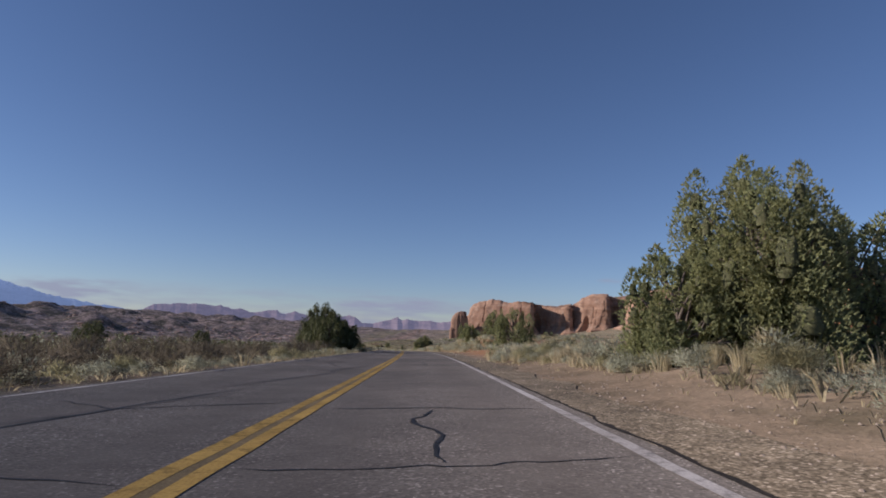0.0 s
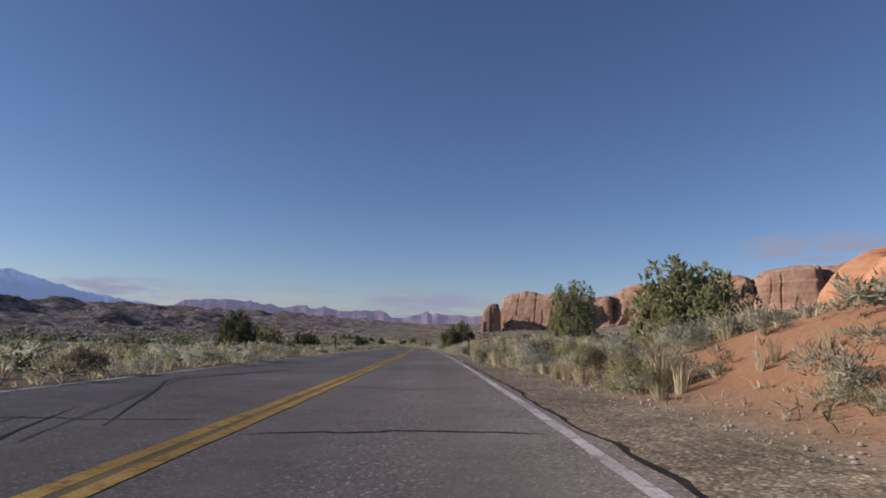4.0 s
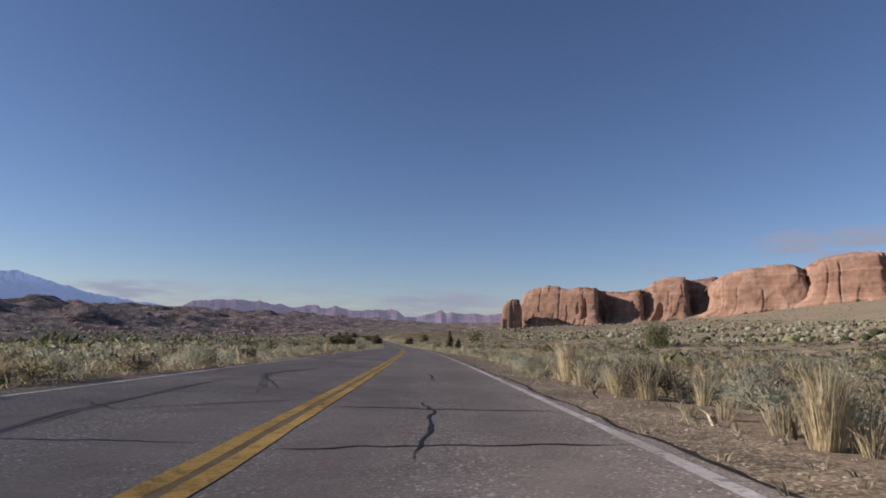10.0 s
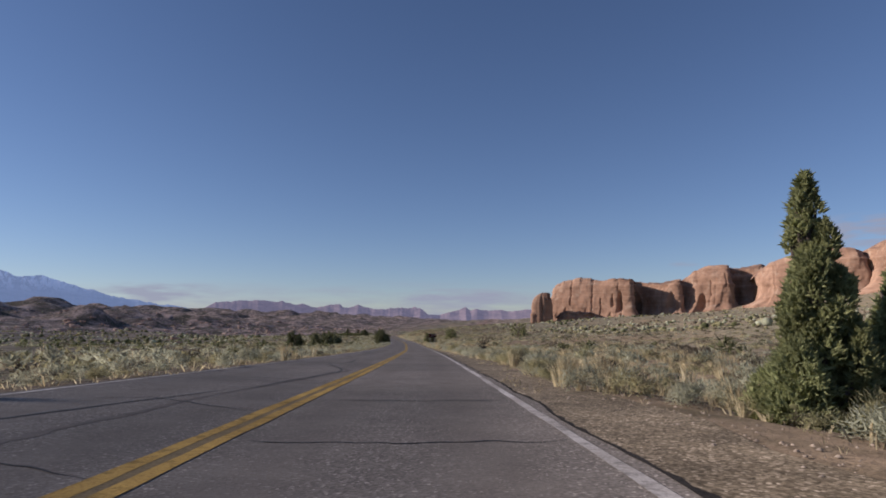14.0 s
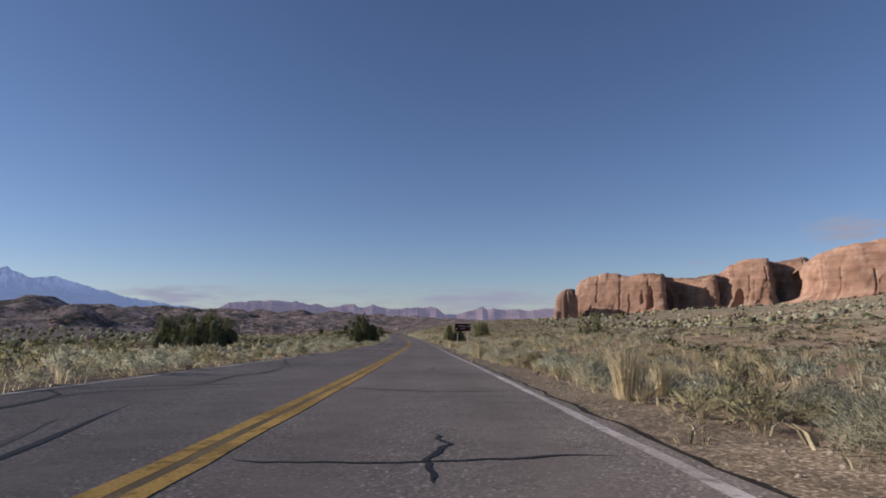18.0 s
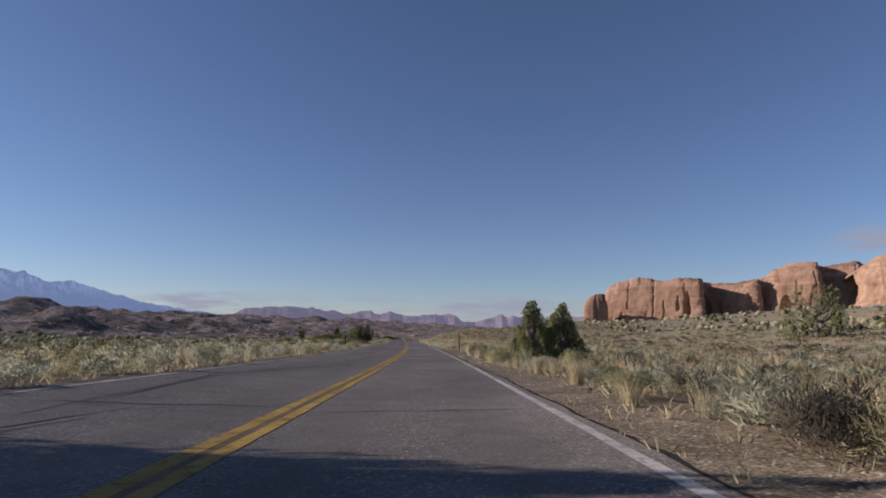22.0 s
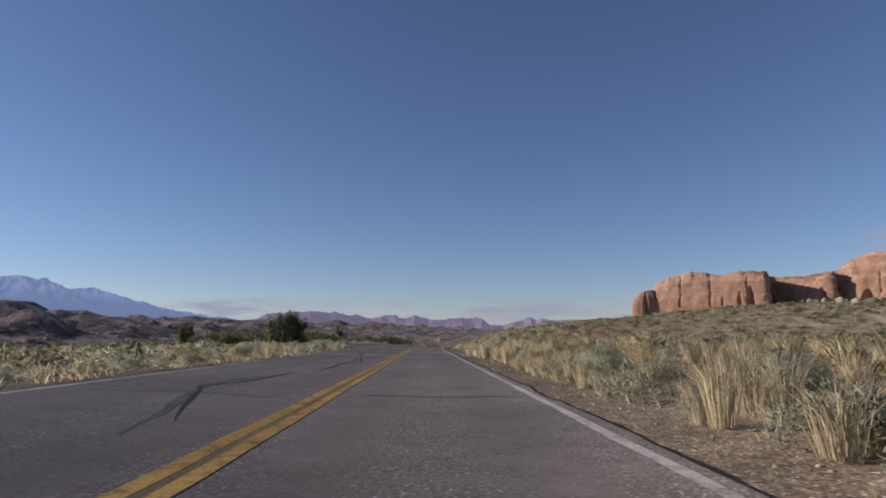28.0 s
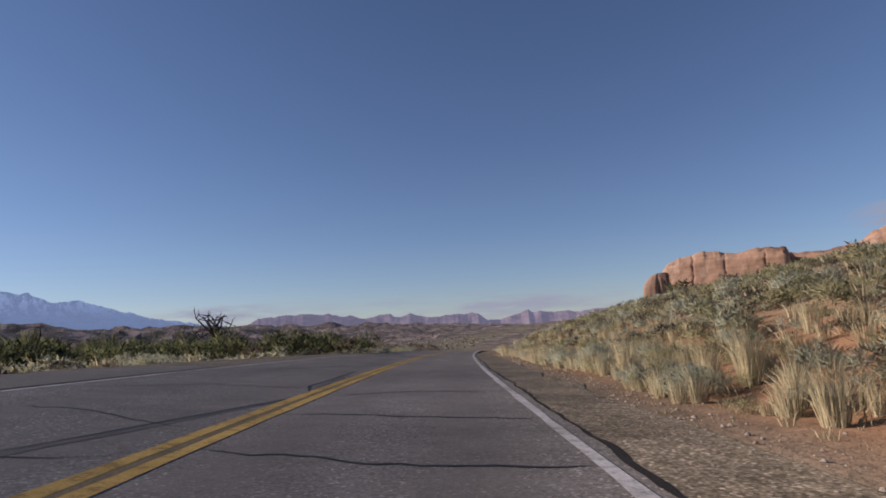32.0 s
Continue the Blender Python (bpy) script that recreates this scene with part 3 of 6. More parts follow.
plain_at = ground_me.attributes.new("plain", "FLOAT", "POINT")
plain_at.data.foreach_set("value", (0.85 * step(-gon, 70, 260) + 0.7 * step(gy, 1000, 1500) * (gon > -70) * step(-gon, -300, 0)).clip(0, 0.85).ravel().astype(np.float32))
red_at = ground_me.attributes.new("red", "FLOAT", "POINT")
red_at.data.foreach_set("value", (0.8 * (1 - step(gon, 9 + 14 * step(gs, 640, 690), 18 + 20 * step(gs, 640, 690))) * (step(gon, 3.4, 4.6) * step(gs, 28, 48) * (1 - step(gs, 95, 120)) + step(gon, 2.5, 4.5) * step(gs, 655, 690) * (1 - 0.7 * step(gon, 6.5, 10))
                                 + 0.3 * step(gon, 4, 6) * step(gs, 180, 185) * (1 - step(gs, 196, 202)) + 0.45 * step(gon, 4, 6) * step(gs, 534, 540) * (1 - step(gs, 560, 570))
                                 + step(gon, 5, 7) * step(gs, 506, 512) * (1 - step(gs, 528, 540))
                                 + 0.5 * step(gon, 3, 5) * step(gs, 236, 246) * (1 - step(gs, 270, 282)))
                        + 0.7 * step(-gon, 6.6, 8) * (1 - step(-gon, 20, 30)) * step(gs, 700, 715)).clip(0, 0.85).ravel().astype(np.float32))
ground_ob = new("ground", ground_me)
tagged(ground_ob, "red sandy desert ground falling gently towards a valley", "ground", kind="structure")


def strip(name, s0, s1, o0, o1, mat, lift, ds=1.5, cuts=1, bank_only=True):
    """A ribbon along the road between two offsets (numbers or functions of the distance)."""
    s = np.arange(s0, s1 + ds * 0.5, ds)
    a = o0(s) if callable(o0) else np.full_like(s, o0)
    b = o1(s) if callable(o1) else np.full_like(s, o1)
    q = np.linspace(0, 1, cuts + 1)
    o = a[:, None] + (b - a)[:, None] * q
    ss = np.repeat(s[:, None], cuts + 1, 1)
    x, y = at(ss, o)
    z = road_z(np.interp(ss, GRID_S, GRID_Y), o) if bank_only else ground(x, y)
    return mesh_of(name, np.stack([x, y, z + lift], -1).reshape(-1, 3), grid_faces(*x.shape)[:, ::-1], mat)


def centre(s):
    return along(np.interp(s, GRID_S, GRID_Y), LC)


L_WHITE = -4.28     # the far edge line, from the yellow line
EDGE_S = (0, 44, 110, 154, 220, 286, 350, 418, 475, 528, 570, 616, 682)
EDGE_O = (3.37, 3.52, 3.45, 3.44, 3.44, 3.34, 3.42, 3.62, 3.45, 3.25, 3.32, 3.39, 3.34)     # the near edge line


def ragged(base, amp, scale, seed):
    """A worn edge beside the yellow line; bases over 2 m follow the near edge line."""
    return lambda s: base + centre(s) + amp * fbm(np.asarray(s) / scale, 0 * np.asarray(s), seed, 3) + (np.interp(s, EDGE_S, EDGE_O) - 3.37 if base > 2 else 0)


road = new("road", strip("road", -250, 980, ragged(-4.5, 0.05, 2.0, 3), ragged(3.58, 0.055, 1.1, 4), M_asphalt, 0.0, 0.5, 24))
tagged(road, "worn grey two-lane asphalt road with sealed cracks", "road", kind="structure")
# wheel tracks: four smooth bands, two in each lane
across_ = np.tile(np.linspace(-4.5, 3.58, 25), len(road.data.vertices) // 25)
worn_ = sum(np.exp(-((across_ - q) / 0.42) ** 2) for q in (0.78, 2.45, -0.85, -2.75)).clip(0, 1)
road.data.attributes.new("worn", "FLOAT", "POINT").data.foreach_set("value", (0.06 + 0.36 * worn_).astype(np.float32))
along_ = np.repeat(np.linspace(-250, 980, len(road.data.vertices) // 25), 25)
road.data.attributes.new("faded", "FLOAT", "POINT").data.foreach_set("value", (0.15 + 0.5 * step(along_, 30, 140) + 0.35 * step(along_, 330, 600)).astype(np.float32))
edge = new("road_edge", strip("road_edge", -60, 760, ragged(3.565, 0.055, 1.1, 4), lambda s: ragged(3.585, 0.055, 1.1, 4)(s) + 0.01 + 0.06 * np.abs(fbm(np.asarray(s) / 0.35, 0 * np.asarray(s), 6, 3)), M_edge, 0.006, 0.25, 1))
tagged(edge, "broken edge of the asphalt with its drop-off shadow painted dark", "road edge", kind="structure")
for name, off, wid, mat, label, lift in (("yellow_line", -0.125, 0.155, M_yellow, "worn yellow centre line paint", 0.006),
                                         ("yellow_line", 0.125, 0.155, M_yellow, "worn yellow centre line paint", 0.006),
                                         ("line_gap", 0.0, 0.15, M_stain, "brownish stained strip between the yellow lines", 0.004),
                                         ("white_line", 3.37, 0.13, M_white, "worn white edge line paint", 0.006),
                                         ("white_line", L_WHITE, 0.12, M_white, "worn white edge line paint", 0.006)):
    tagged(new(name, strip(name, -200, 960, ragged(off - wid / 2, 0.012, 0.9, 8), ragged(off + wid / 2, 0.012, 0.9, 12), mat, lift, 0.5)),
           label, "road marking", kind="structure")
shoulder_r = new("gravel_shoulder", strip("gravel_shoulder", -60, 760, ragged(3.585, 0.055, 1.1, 4), lambda s: 3.05 + 0.3 * vnoise(s / 2.3, 0 * s, 14) - 0.45 * step(s, 690, 704), M_gravel, 0.004, 1.0, 4, False))
tagged(shoulder_r, "pale crushed gravel shoulder beside the asphalt", "shoulder", kind="structure")
shoulder_l = new("gravel_shoulder", strip("gravel_shoulder", -60, 760, lambda s: np.minimum(-6.3, verge_left(s) + 0.1), ragged(-4.44, 0.04, 2, 3), M_gravel, 0.0, 1.0, 3))
tagged(shoulder_l, "narrow gravel shoulder under the brush", "shoulder", kind="structure")
turnout = new("turnout", strip("turnout", 664, 722, lambda s: np.minimum(verge_left(s) + 0.9, -6.2), ragged(-4.46, 0.0, 2, 3), M_asphalt, 0.012, 1.0, 6))
tagged(turnout, "paved roadside parking turnout", "turnout", kind="structure")


# ---- plants: templates ----


def lump(n_u, n_v, seed, rough=0.28):
    """A closed uneven lump of unit size standing on z = 0."""
    r = np.random.default_rng(seed)
    u, v = np.meshgrid(np.linspace(0, 2 * np.pi, n_u, endpoint=False), np.linspace(0, 1, n_v), indexing="ij")
    d = 1 + rough * (r.random(u.shape) - 0.5) * 2
    d[:, 0] = 1
    th = v * np.pi * 0.8
    rad = np.maximum(np.sin(th), 0.01) * d
    p = np.stack([np.cos(u) * rad * 0.5, np.sin(u) * rad * 0.5, (np.cos(th) * d + 0.81) / 1.81], -1).transpose(1, 0, 2).reshape(-1, 3)
    q = grid_faces(n_v, n_u, True)
    return p, np.concatenate([q[:, [0, 1, 2]], q[:, [0, 2, 3]]])


def blades(count, seed, reach=(0.35, 0.62), tall=(0.35, 1.0), width=0.035, spread=1.2, inner=0.25):
    """Thin upright blades fanning out of a foot: each a triangle of its own."""
    r = np.random.default_rng(seed)
    az = r.random(count) * 2 * np.pi
    out = r.random(count) ** 0.6
    base = np.stack([np.cos(az) * inner * out, np.sin(az) * inner * out, r.random(count) * 0.25], 1)
    hgt = tall[0] + (tall[1] - tall[0]) * r.random(count) * (1.05 - 0.55 * out**2)
    rad = (reach[0] + (reach[1] - reach[0]) * r.random(count)) * out * spread
    tip = np.stack([np.cos(az) * rad, np.sin(az) * rad, hgt], 1)
    mid = base * 0.45 + tip * 0.55 + r.normal(0, 0.03, (count, 3))
    side = r.normal(0, 1, (count, 3))
    side /= np.linalg.norm(side, axis=1)[:, None]
    v = np.stack([mid - side * width * 1.2, mid + side * width * 1.2, tip], 1).reshape(-1, 3)
    v2 = np.stack([base - side * width * 0.5, base + side * width * 0.5, mid + (tip - mid) * 0.35], 1).reshape(-1, 3)
    p = np.concatenate([v, v2])
    return p, np.arange(len(p)).reshape(-1, 3)


def joined(*pieces):
    vs, fs, n = [], [], 0
    for v, f in pieces:
        vs.append(v)
        fs.append(f + n)
        n += len(v)
    return np.concatenate(vs), np.concatenate(fs)


def mound(n_u, n_v, seed, rough=0.2):
    """A closed soft mound of unit radius round the origin, uneven all over, its underside drawn in."""
    r = np.random.default_rng(seed)
    u, v = np.meshgrid(np.arange(n_u) * 2 * np.pi / n_u, np.linspace(0, 1, n_v), indexing="ij")
    u = u + (np.arange(n_v) % 2)[None] * np.pi / n_u
    d = 1 + rough * r.normal(0, 1, u.shape).clip(-1.5, 1.5)
    d[:, 0] = d[0, 0]
    th = 0.04 + v * np.pi * 0.72
    p = np.stack([np.cos(u) * np.sin(th) * d, np.sin(u) * np.sin(th) * d, np.cos(th) * d], -1).transpose(1, 0, 2).reshape(-1, 3)
    q = grid_faces(n_v, n_u, True)
    return p, np.concatenate([q[:, [0, 1, 2]], q[:, [0, 2, 3]]])


def bush(seed, lobes=4, leaves=150, sides=7, rings=4, fine=0.012, length=0.12, spread=0.24, body=0.8, rise=0.95, loose=0.38):
    """A soft rounded desert shrub: fine shoots standing out all round a few overlapping mounds."""
    r = np.random.default_rng(seed)
    pieces, cents, rads = [], [], []
    for i in range(lobes):
        az, out = 2.4 * i + r.normal(0, 0.4), (spread * (0.5 + 0.8 * r.random()) if lobes > 1 else 0)
        q = (0.19 + 0.11 * r.random()) if lobes > 1 else 0.38
        cents.append((np.cos(az) * out, np.sin(az) * out, max(q * 0.75, 0.34 + 0.30 * r.random() - 0.55 * out)))
        rads.append(q)
        if body:
            lv, lf = mound(sides, rings, seed * 31 + i, 0.16)
            pieces.append((lv * (q * body, q * body, q * body * 1.15) + cents[-1], lf))
    cents, rads = np.array(cents), np.array(rads)
    if leaves:
        k = r.choice(lobes, leaves, p=rads**2 / (rads**2).sum())
        d = r.normal(0, 1, (leaves, 3)) + (0, 0, 0.25)
        d /= np.linalg.norm(d, axis=1)[:, None]
        p = cents[k] + d * rads[k][:, None] * ((0.62 if body else 0.25) + (0.34 if body else 0.7) * r.random((leaves, 1)))
        way = d * 0.8 + r.normal(0, loose, (leaves, 3)) + (0, 0, rise)
        way /= np.linalg.norm(way, axis=1)[:, None]
        side = np.cross(way, r.normal(0, 1, (leaves, 3)))
        side /= np.linalg.norm(side, axis=1)[:, None]
        ln = length * (0.5 + 0.9 * r.random((leaves, 1)))
        out = d + (0, 0, 0.35) + 0.9 * (cents[k] - (0, 0, 0.1))
        out = out / np.linalg.norm(out, axis=1)[:, None] + r.normal(0, 0.22, (leaves, 3))
        face = np.cross(2 * side, way + side)
        side = side * np.sign((face * out).sum(1))[:, None]
        v = np.stack([p - side * fine, p + side * fine, p + way * ln], 1).reshape(-1, 3)
        pieces.append((v, np.arange(len(v)).reshape(-1, 3)))
    v, f = joined(*pieces)
    v[:, 2] = np.maximum(v[:, 2], -0.02)
    soft = np.zeros_like(v)      # shoots are shaded as one soft mass
    if leaves:
        soft[-3 * leaves:] = np.repeat(out / np.linalg.norm(out, axis=1)[:, None], 3, 0)
    return v, f, soft


def tussock(count, seed, width=0.006, lean=0.42, tall=(0.55, 1.0), foot=0.16):
    """A fountain of bunch grass: every blade rises from a tight foot and bends over at its tip."""
    r = np.random.default_rng(seed)
    az = r.random(count) * 2 * np.pi
    off = foot * r.random(count) ** 0.5
    base = np.stack([np.cos(az) * off, np.sin(az) * off, 0 * az], 1)
    hgt = tall[0] + (tall[1] - tall[0]) * r.random(count)
    out = off + lean * r.random(count) ** 1.4 * hgt
    bend = az + r.normal(0, 0.35, count)
    mid = base + np.stack([np.cos(bend) * out * 0.35, np.sin(bend) * out * 0.35, hgt * 0.62], 1)
    tip = base + np.stack([np.cos(bend) * out, np.sin(bend) * out, hgt * (1 - 0.25 * out)], 1)
    sa = r.random(count) * 2 * np.pi
    side = np.stack([np.cos(sa), np.sin(sa), 0 * sa], 1) * width
    out3 = np.stack([np.cos(az), np.sin(az), 0 * az + 0.55], 1) + r.normal(0, 0.25, (count, 3))
    side = side * np.sign((np.cross(side, mid - base) * out3).sum(1))[:, None]
    v = np.stack([base - side, base + side, mid + side, mid - side, tip], 1)
    i = np.arange(count)[:, None] * 5
    soft = np.repeat(out3 / np.linalg.norm(out3, axis=1)[:, None], 5, 0)
    return v.reshape(-1, 3), np.concatenate([i + (0, 1, 2), i + (0, 2, 3), i + (3, 2, 4)]), soft


SAGE_FULL = [bush(i + 20, 12, 2800, 6, 4, 0.0055, 0.09, 0.27, 0, 0.7, 0.55) for i in range(6)]
SAGE = [bush(i + 40, 8, 540, 6, 3, 0.0102, 0.11, 0.25, 0, 0.75, 0.55) for i in range(6)]
BRUSH = [bush(i + 60, 5, 260, 5, 3, 0.008, 0.2, 0.22, 0, 0.8, 0.6) for i in range(3)]
TUFT = [tussock(60, i + 60, 0.007) for i in range(4)]
SAGE_SIDE = [bush(i + 70, 6, 250, 6, 3, 0.014, 0.12, 0.25, 0, 0.75, 0.55) for i in range(5)]
SAGE_HALF = [bush(i + 80, 5, 150, 5, 3, 0.021, 0.15, 0.25, 0, 0.7, 0.5) for i in range(5)]
SAGE_MID = [bush(i + 90, 3, 54, 5, 3, 0.042, 0.2, 0.24, 0, 0.6, 0.5) for i in range(5)]
STRAW = [tussock(42, i + 130, 0.013, 0.6) for i in range(3)]
TUFT_HALF = [tussock(14, i + 100, 0.018) for i in range(3)]
TUFT_MID = [blades(9, i + 110, (0.1, 0.5), (0.5, 1.1), 0.05, 1.0, 0.2) for i in range(3)]
SAGE_FAR = [bush(i + 120, 1, 0, 6, 3, body=1.0)[:2] for i in range(4)]
SPRIG = [tussock(5, i + 160, 0.024, 0.9, (0.2, 0.55), 0.3) for i in range(4)]


def lie(x, y):
    """Height of the land as the ground sheet has it: near the road exact, far off between its grid points."""
    yc = np.clip(y, rows_y[0], rows_y[-1] - 1)
    q = (x - along(np.clip(yc, -260, 1000), LX)) * np.cos(np.interp(yc, GRID_Y, GRID_A))
    j, i = np.clip(np.searchsorted(cols, q) - 1, 0, len(cols) - 2), np.clip(np.searchsorted(rows_y, yc) - 1, 0, len(rows_y) - 2)
    u, v = np.clip((q - cols[j]) / (cols[j + 1] - cols[j]), 0, 1), np.clip((yc - rows_y[i]) / (rows_y[i + 1] - rows_y[i]), 0, 1)
    z = (gz[i, j] * (1 - u) + gz[i, j + 1] * u) * (1 - v) + (gz[i + 1, j] * (1 - u) + gz[i + 1, j + 1] * u) * v
    return np.where(np.abs(q) > 8, z, ground(x, y))


def scatter(name, template_list, x, y, size, tall, mat, seed, label, category, dz=-0.04):
    """Many plants in one mesh, each turned and scaled by chance."""
    r = np.random.default_rng(seed)
    z = lie(x, y) + dz
    turn = r.random(len(x)) * 2 * np.pi
    kind = r.integers(0, len(template_list), len(x))
    vs, fs, ns, n = [], [], [], 0
    for k, tpl in enumerate(template_list):
        tv, tf = tpl[0], tpl[1]
        i = np.where(kind == k)[0]
        if not len(i):
            continue
        c, s_ = np.cos(turn[i])[:, None], np.sin(turn[i])[:, None]
        w, h = size[i][:, None], (size[i] * tall[i])[:, None]
        px = (tv[None, :, 0] * c - tv[None, :, 1] * s_) * w + x[i][:, None]
        py = (tv[None, :, 0] * s_ + tv[None, :, 1] * c) * w + y[i][:, None]
        pz = tv[None, :, 2] * h + z[i][:, None]
        vs.append(np.stack([px, py, pz], -1).reshape(-1, 3))
        fs.append((tf[None] + (np.arange(len(i)) * len(tv))[:, None, None]).reshape(-1, 3) + n)
        n += len(i) * len(tv)
        if len(tpl) > 2:
            tn = tpl[2]
            ns.append(np.stack([tn[None, :, 0] * c - tn[None, :, 1] * s_, tn[None, :, 0] * s_ + tn[None, :, 1] * c, tn[None, :, 2] + 0 * c], -1).reshape(-1, 3))
    ob = new(name, mesh_of(name, np.concatenate(vs), np.concatenate(fs), mat, True, normals=np.concatenate(ns) if ns else None))
    return tagged(ob, label, category, kind="stuff")


def thin(s, o, r):
    """Which spots fall on the barer stretches beside the road and stay empty."""
    bare = 0.5 * (s > 181) * (s < 199) * (o > 3) * (o < 12) + 0.5 * (s > 534) * (s < 566) * (o > 3) * (o < 16) + 0.5 * (s > 682) * (s < 706) * (o > 3) * (o < 18)
    return r.random(len(s)) < bare


def field(count, s0, s1, o0, o1, seed, power=1.0, gaps=-0.25):
    """Random spots in a band beside the road; o0 nearer, o1 farther; power > 1 crowds them to the near side."""
    r = np.random.default_rng(seed)
    s = s0 + (s1 - s0) * r.random(count)
    a = o0(s) if callable(o0) else o0
    o = a + (o1 - a) * r.random(count) ** power
    keep = vnoise(s / 5.5, o / 4.0, seed) + 0.7 * r.random(count) > gaps + 0.15 * ((s > 676) & (o > 0) & (o < 40))
    keep &= ~thin(s, o, r)
    x, y = at(s[keep], o[keep])
    return x, y, s[keep], o[keep], r


# ---- plants beside the road ----
def bands(side):
    near0 = (lambda s: verge_right(s) + 0.15) if side > 0 else (lambda s: verge_left(s) - 0.05)
    k, seed = side, (200 if side > 0 else 300)
    few = 1.0 if side > 0 else 0.85
    split = 6.6 if side > 0 else 11.0
    near = SAGE if side > 0 else SAGE_SIDE
    for name, tpl, mat, cnt, o_in, o_out, sz, tl, label, cat in (
            ("sagebrush_verge", near, M_sage, 1450, near0, split, (0.55, 1.4), (0.55, 0.85), "grey-green sagebrush along the verge", "sagebrush"),
            ("rabbitbrush_verge", near, M_sage_green, 480, near0, split, (0.5, 1.3), (0.55, 0.85), "green rabbitbrush among the sage", "brush"),
            ("dry_grass_verge", TUFT if side > 0 else TUFT_HALF, M_grass, 1000, near0, split, (0.35, 0.95), (0.7, 1.1), "pale dry bunch grass along the verge", "grass"),
            ("brown_brush_verge", BRUSH if side > 0 else SAGE_HALF, M_brown, 420 if side > 0 else 900, near0, split, (0.4, 0.95), (0.5, 0.9), "dark brown leafless brush", "brush"),
            ("sagebrush_field", SAGE_HALF, M_sage, 1700, k * split, k * 20, (0.8, 1.8), (0.5, 0.75), "grey-green sagebrush field", "sagebrush"),
            ("straw_mounds_field", STRAW, M_grass, 1300, k * split, k * 20, (0.5, 1.0), (0.6, 0.9), "straw-coloured dry grass mounds among the sage", "grass"),
            ("straw_mounds_verge", TUFT, M_grass, 850, near0, split, (0.4, 0.8), (0.6, 0.9), "straw-coloured dry grass mounds along the verge", "grass"),
            ("straw_mounds_slope", SAGE_MID, M_grass, 1000, k * 19.0, k * 85.0, (0.8, 2.0), (0.2, 0.36), "straw-coloured dry grass mounds on the open slope", "grass"),
            ("rabbitbrush_field", SAGE_HALF, M_sage_green, 1100, k * split, k * 20, (0.7, 1.7), (0.5, 0.75), "green rabbitbrush field", "brush"),
            ("brown_brush_field", SAGE_HALF, M_brown, 700, k * split, k * 20, (0.7, 1.7), (0.5, 0.75), "brown brush field", "brush"),
            ("dry_grass_field", TUFT_HALF, M_grass, 4200, k * split, k * 20, (0.4, 0.9), (0.8, 1.2), "pale dry bunch grass field", "grass"),
            ("sagebrush_slope", SAGE_MID, M_sage, 2600, k * 19.0, k * 85.0, (1.0, 2.5), (0.18, 0.34), "sagebrush covering the open slope", "sagebrush"),
            ("green_brush_slope", SAGE_MID, M_sage_green, 3400 if side > 0 else 2300, k * 19.0, k * 85.0, (1.0, 2.6), (0.18, 0.34), "green brush on the open slope", "brush"),
            ("brown_brush_slope", SAGE_MID, M_brown, 4600 if side > 0 else 2600, k * 19.0, k * 85.0, (1.0, 2.8), (0.18, 0.34), "dark brush on the open slope", "brush"),
            ("dry_grass_slope", TUFT_MID, M_grass, 2000, k * 19.0, k * 85.0, (0.5, 1.1), (0.7, 1.1), "dry grass on the open slope", "grass")):
        seed += 1
        o_end = k * split if o_out == split else o_out
        if side < 0:
            tpl = SAGE_MID if o_out == k * 20 and tpl is SAGE_HALF else tpl
            cnt = cnt * {M_grass: 0.25, M_sage: 1.3, M_sage_green: 1.4}.get(mat, 1.0)
        x, y, s, o, r = field(int(cnt * few), -25, 790 if abs(o_end) < 30 else 900, o_in, o_end, seed, 1.25 if o_out == split else 1.05, -0.6 if o_out == split else -0.8)
        scatter(name, tpl, x, y, sz[0] + (sz[1] - sz[0]) * r.random(len(x)) ** 1.6, tl[0] + (tl[1] - tl[0]) * r.random(len(x)), mat, seed, label, cat)
    r = np.random.default_rng(seed + 50)
    cnt = 2600 if side > 0 else 1500
    s = -5 + 760 * r.random(cnt)
    o = (verge_right(s) - 0.75 + 1.3 * r.random(cnt)) if side > 0 else verge_left(s) + 0.3 - 0.7 * r.random(cnt)
    x, y = at(s, o)
    scatter("verge_sprigs", SPRIG, x, y, (0.12 if side > 0 else 0.2) + 0.3 * r.random(cnt) ** 2, 0.7 + 0.4 * r.random(cnt), M_grass, seed + 50, "short dry sprigs at the edge of the shoulder", "grass", -0.01)
    cnt = 14000 if side > 0 else 3000
    s = -5 + 765 * r.random(cnt)
    o = near0(s) + k * (17.0 if side > 0 else 7.0) * r.random(cnt) ** 1.5
    x, y = at(s, o)
    scatter("low_dry_grass", SPRIG, x, y, 0.35 + 0.5 * r.random(cnt) ** 2, 0.55 + 0.4 * r.random(cnt), M_grass, seed + 51, "low dry grass between the shrubs", "grass", -0.01)
    for name, mat, cnt, label in (("middle_sagebrush", M_sage, 2600, "sagebrush thinning out over the plain"),
                                  ("middle_dark_brush", M_juniper_dark if side < 0 else M_brown, 3200, "dark brush thinning out over the plain"),
                                  ("middle_green_brush", M_sage_green, 2600, "green brush thinning out over the plain")):
        seed += 1
        s = -10 + 1100 * r.random(cnt)
        o = k * (70 + 300 * r.random(cnt) ** 1.3)
        x, y = at(np.minimum(s, 980), o)
        y = y + np.maximum(s - 980, 0)
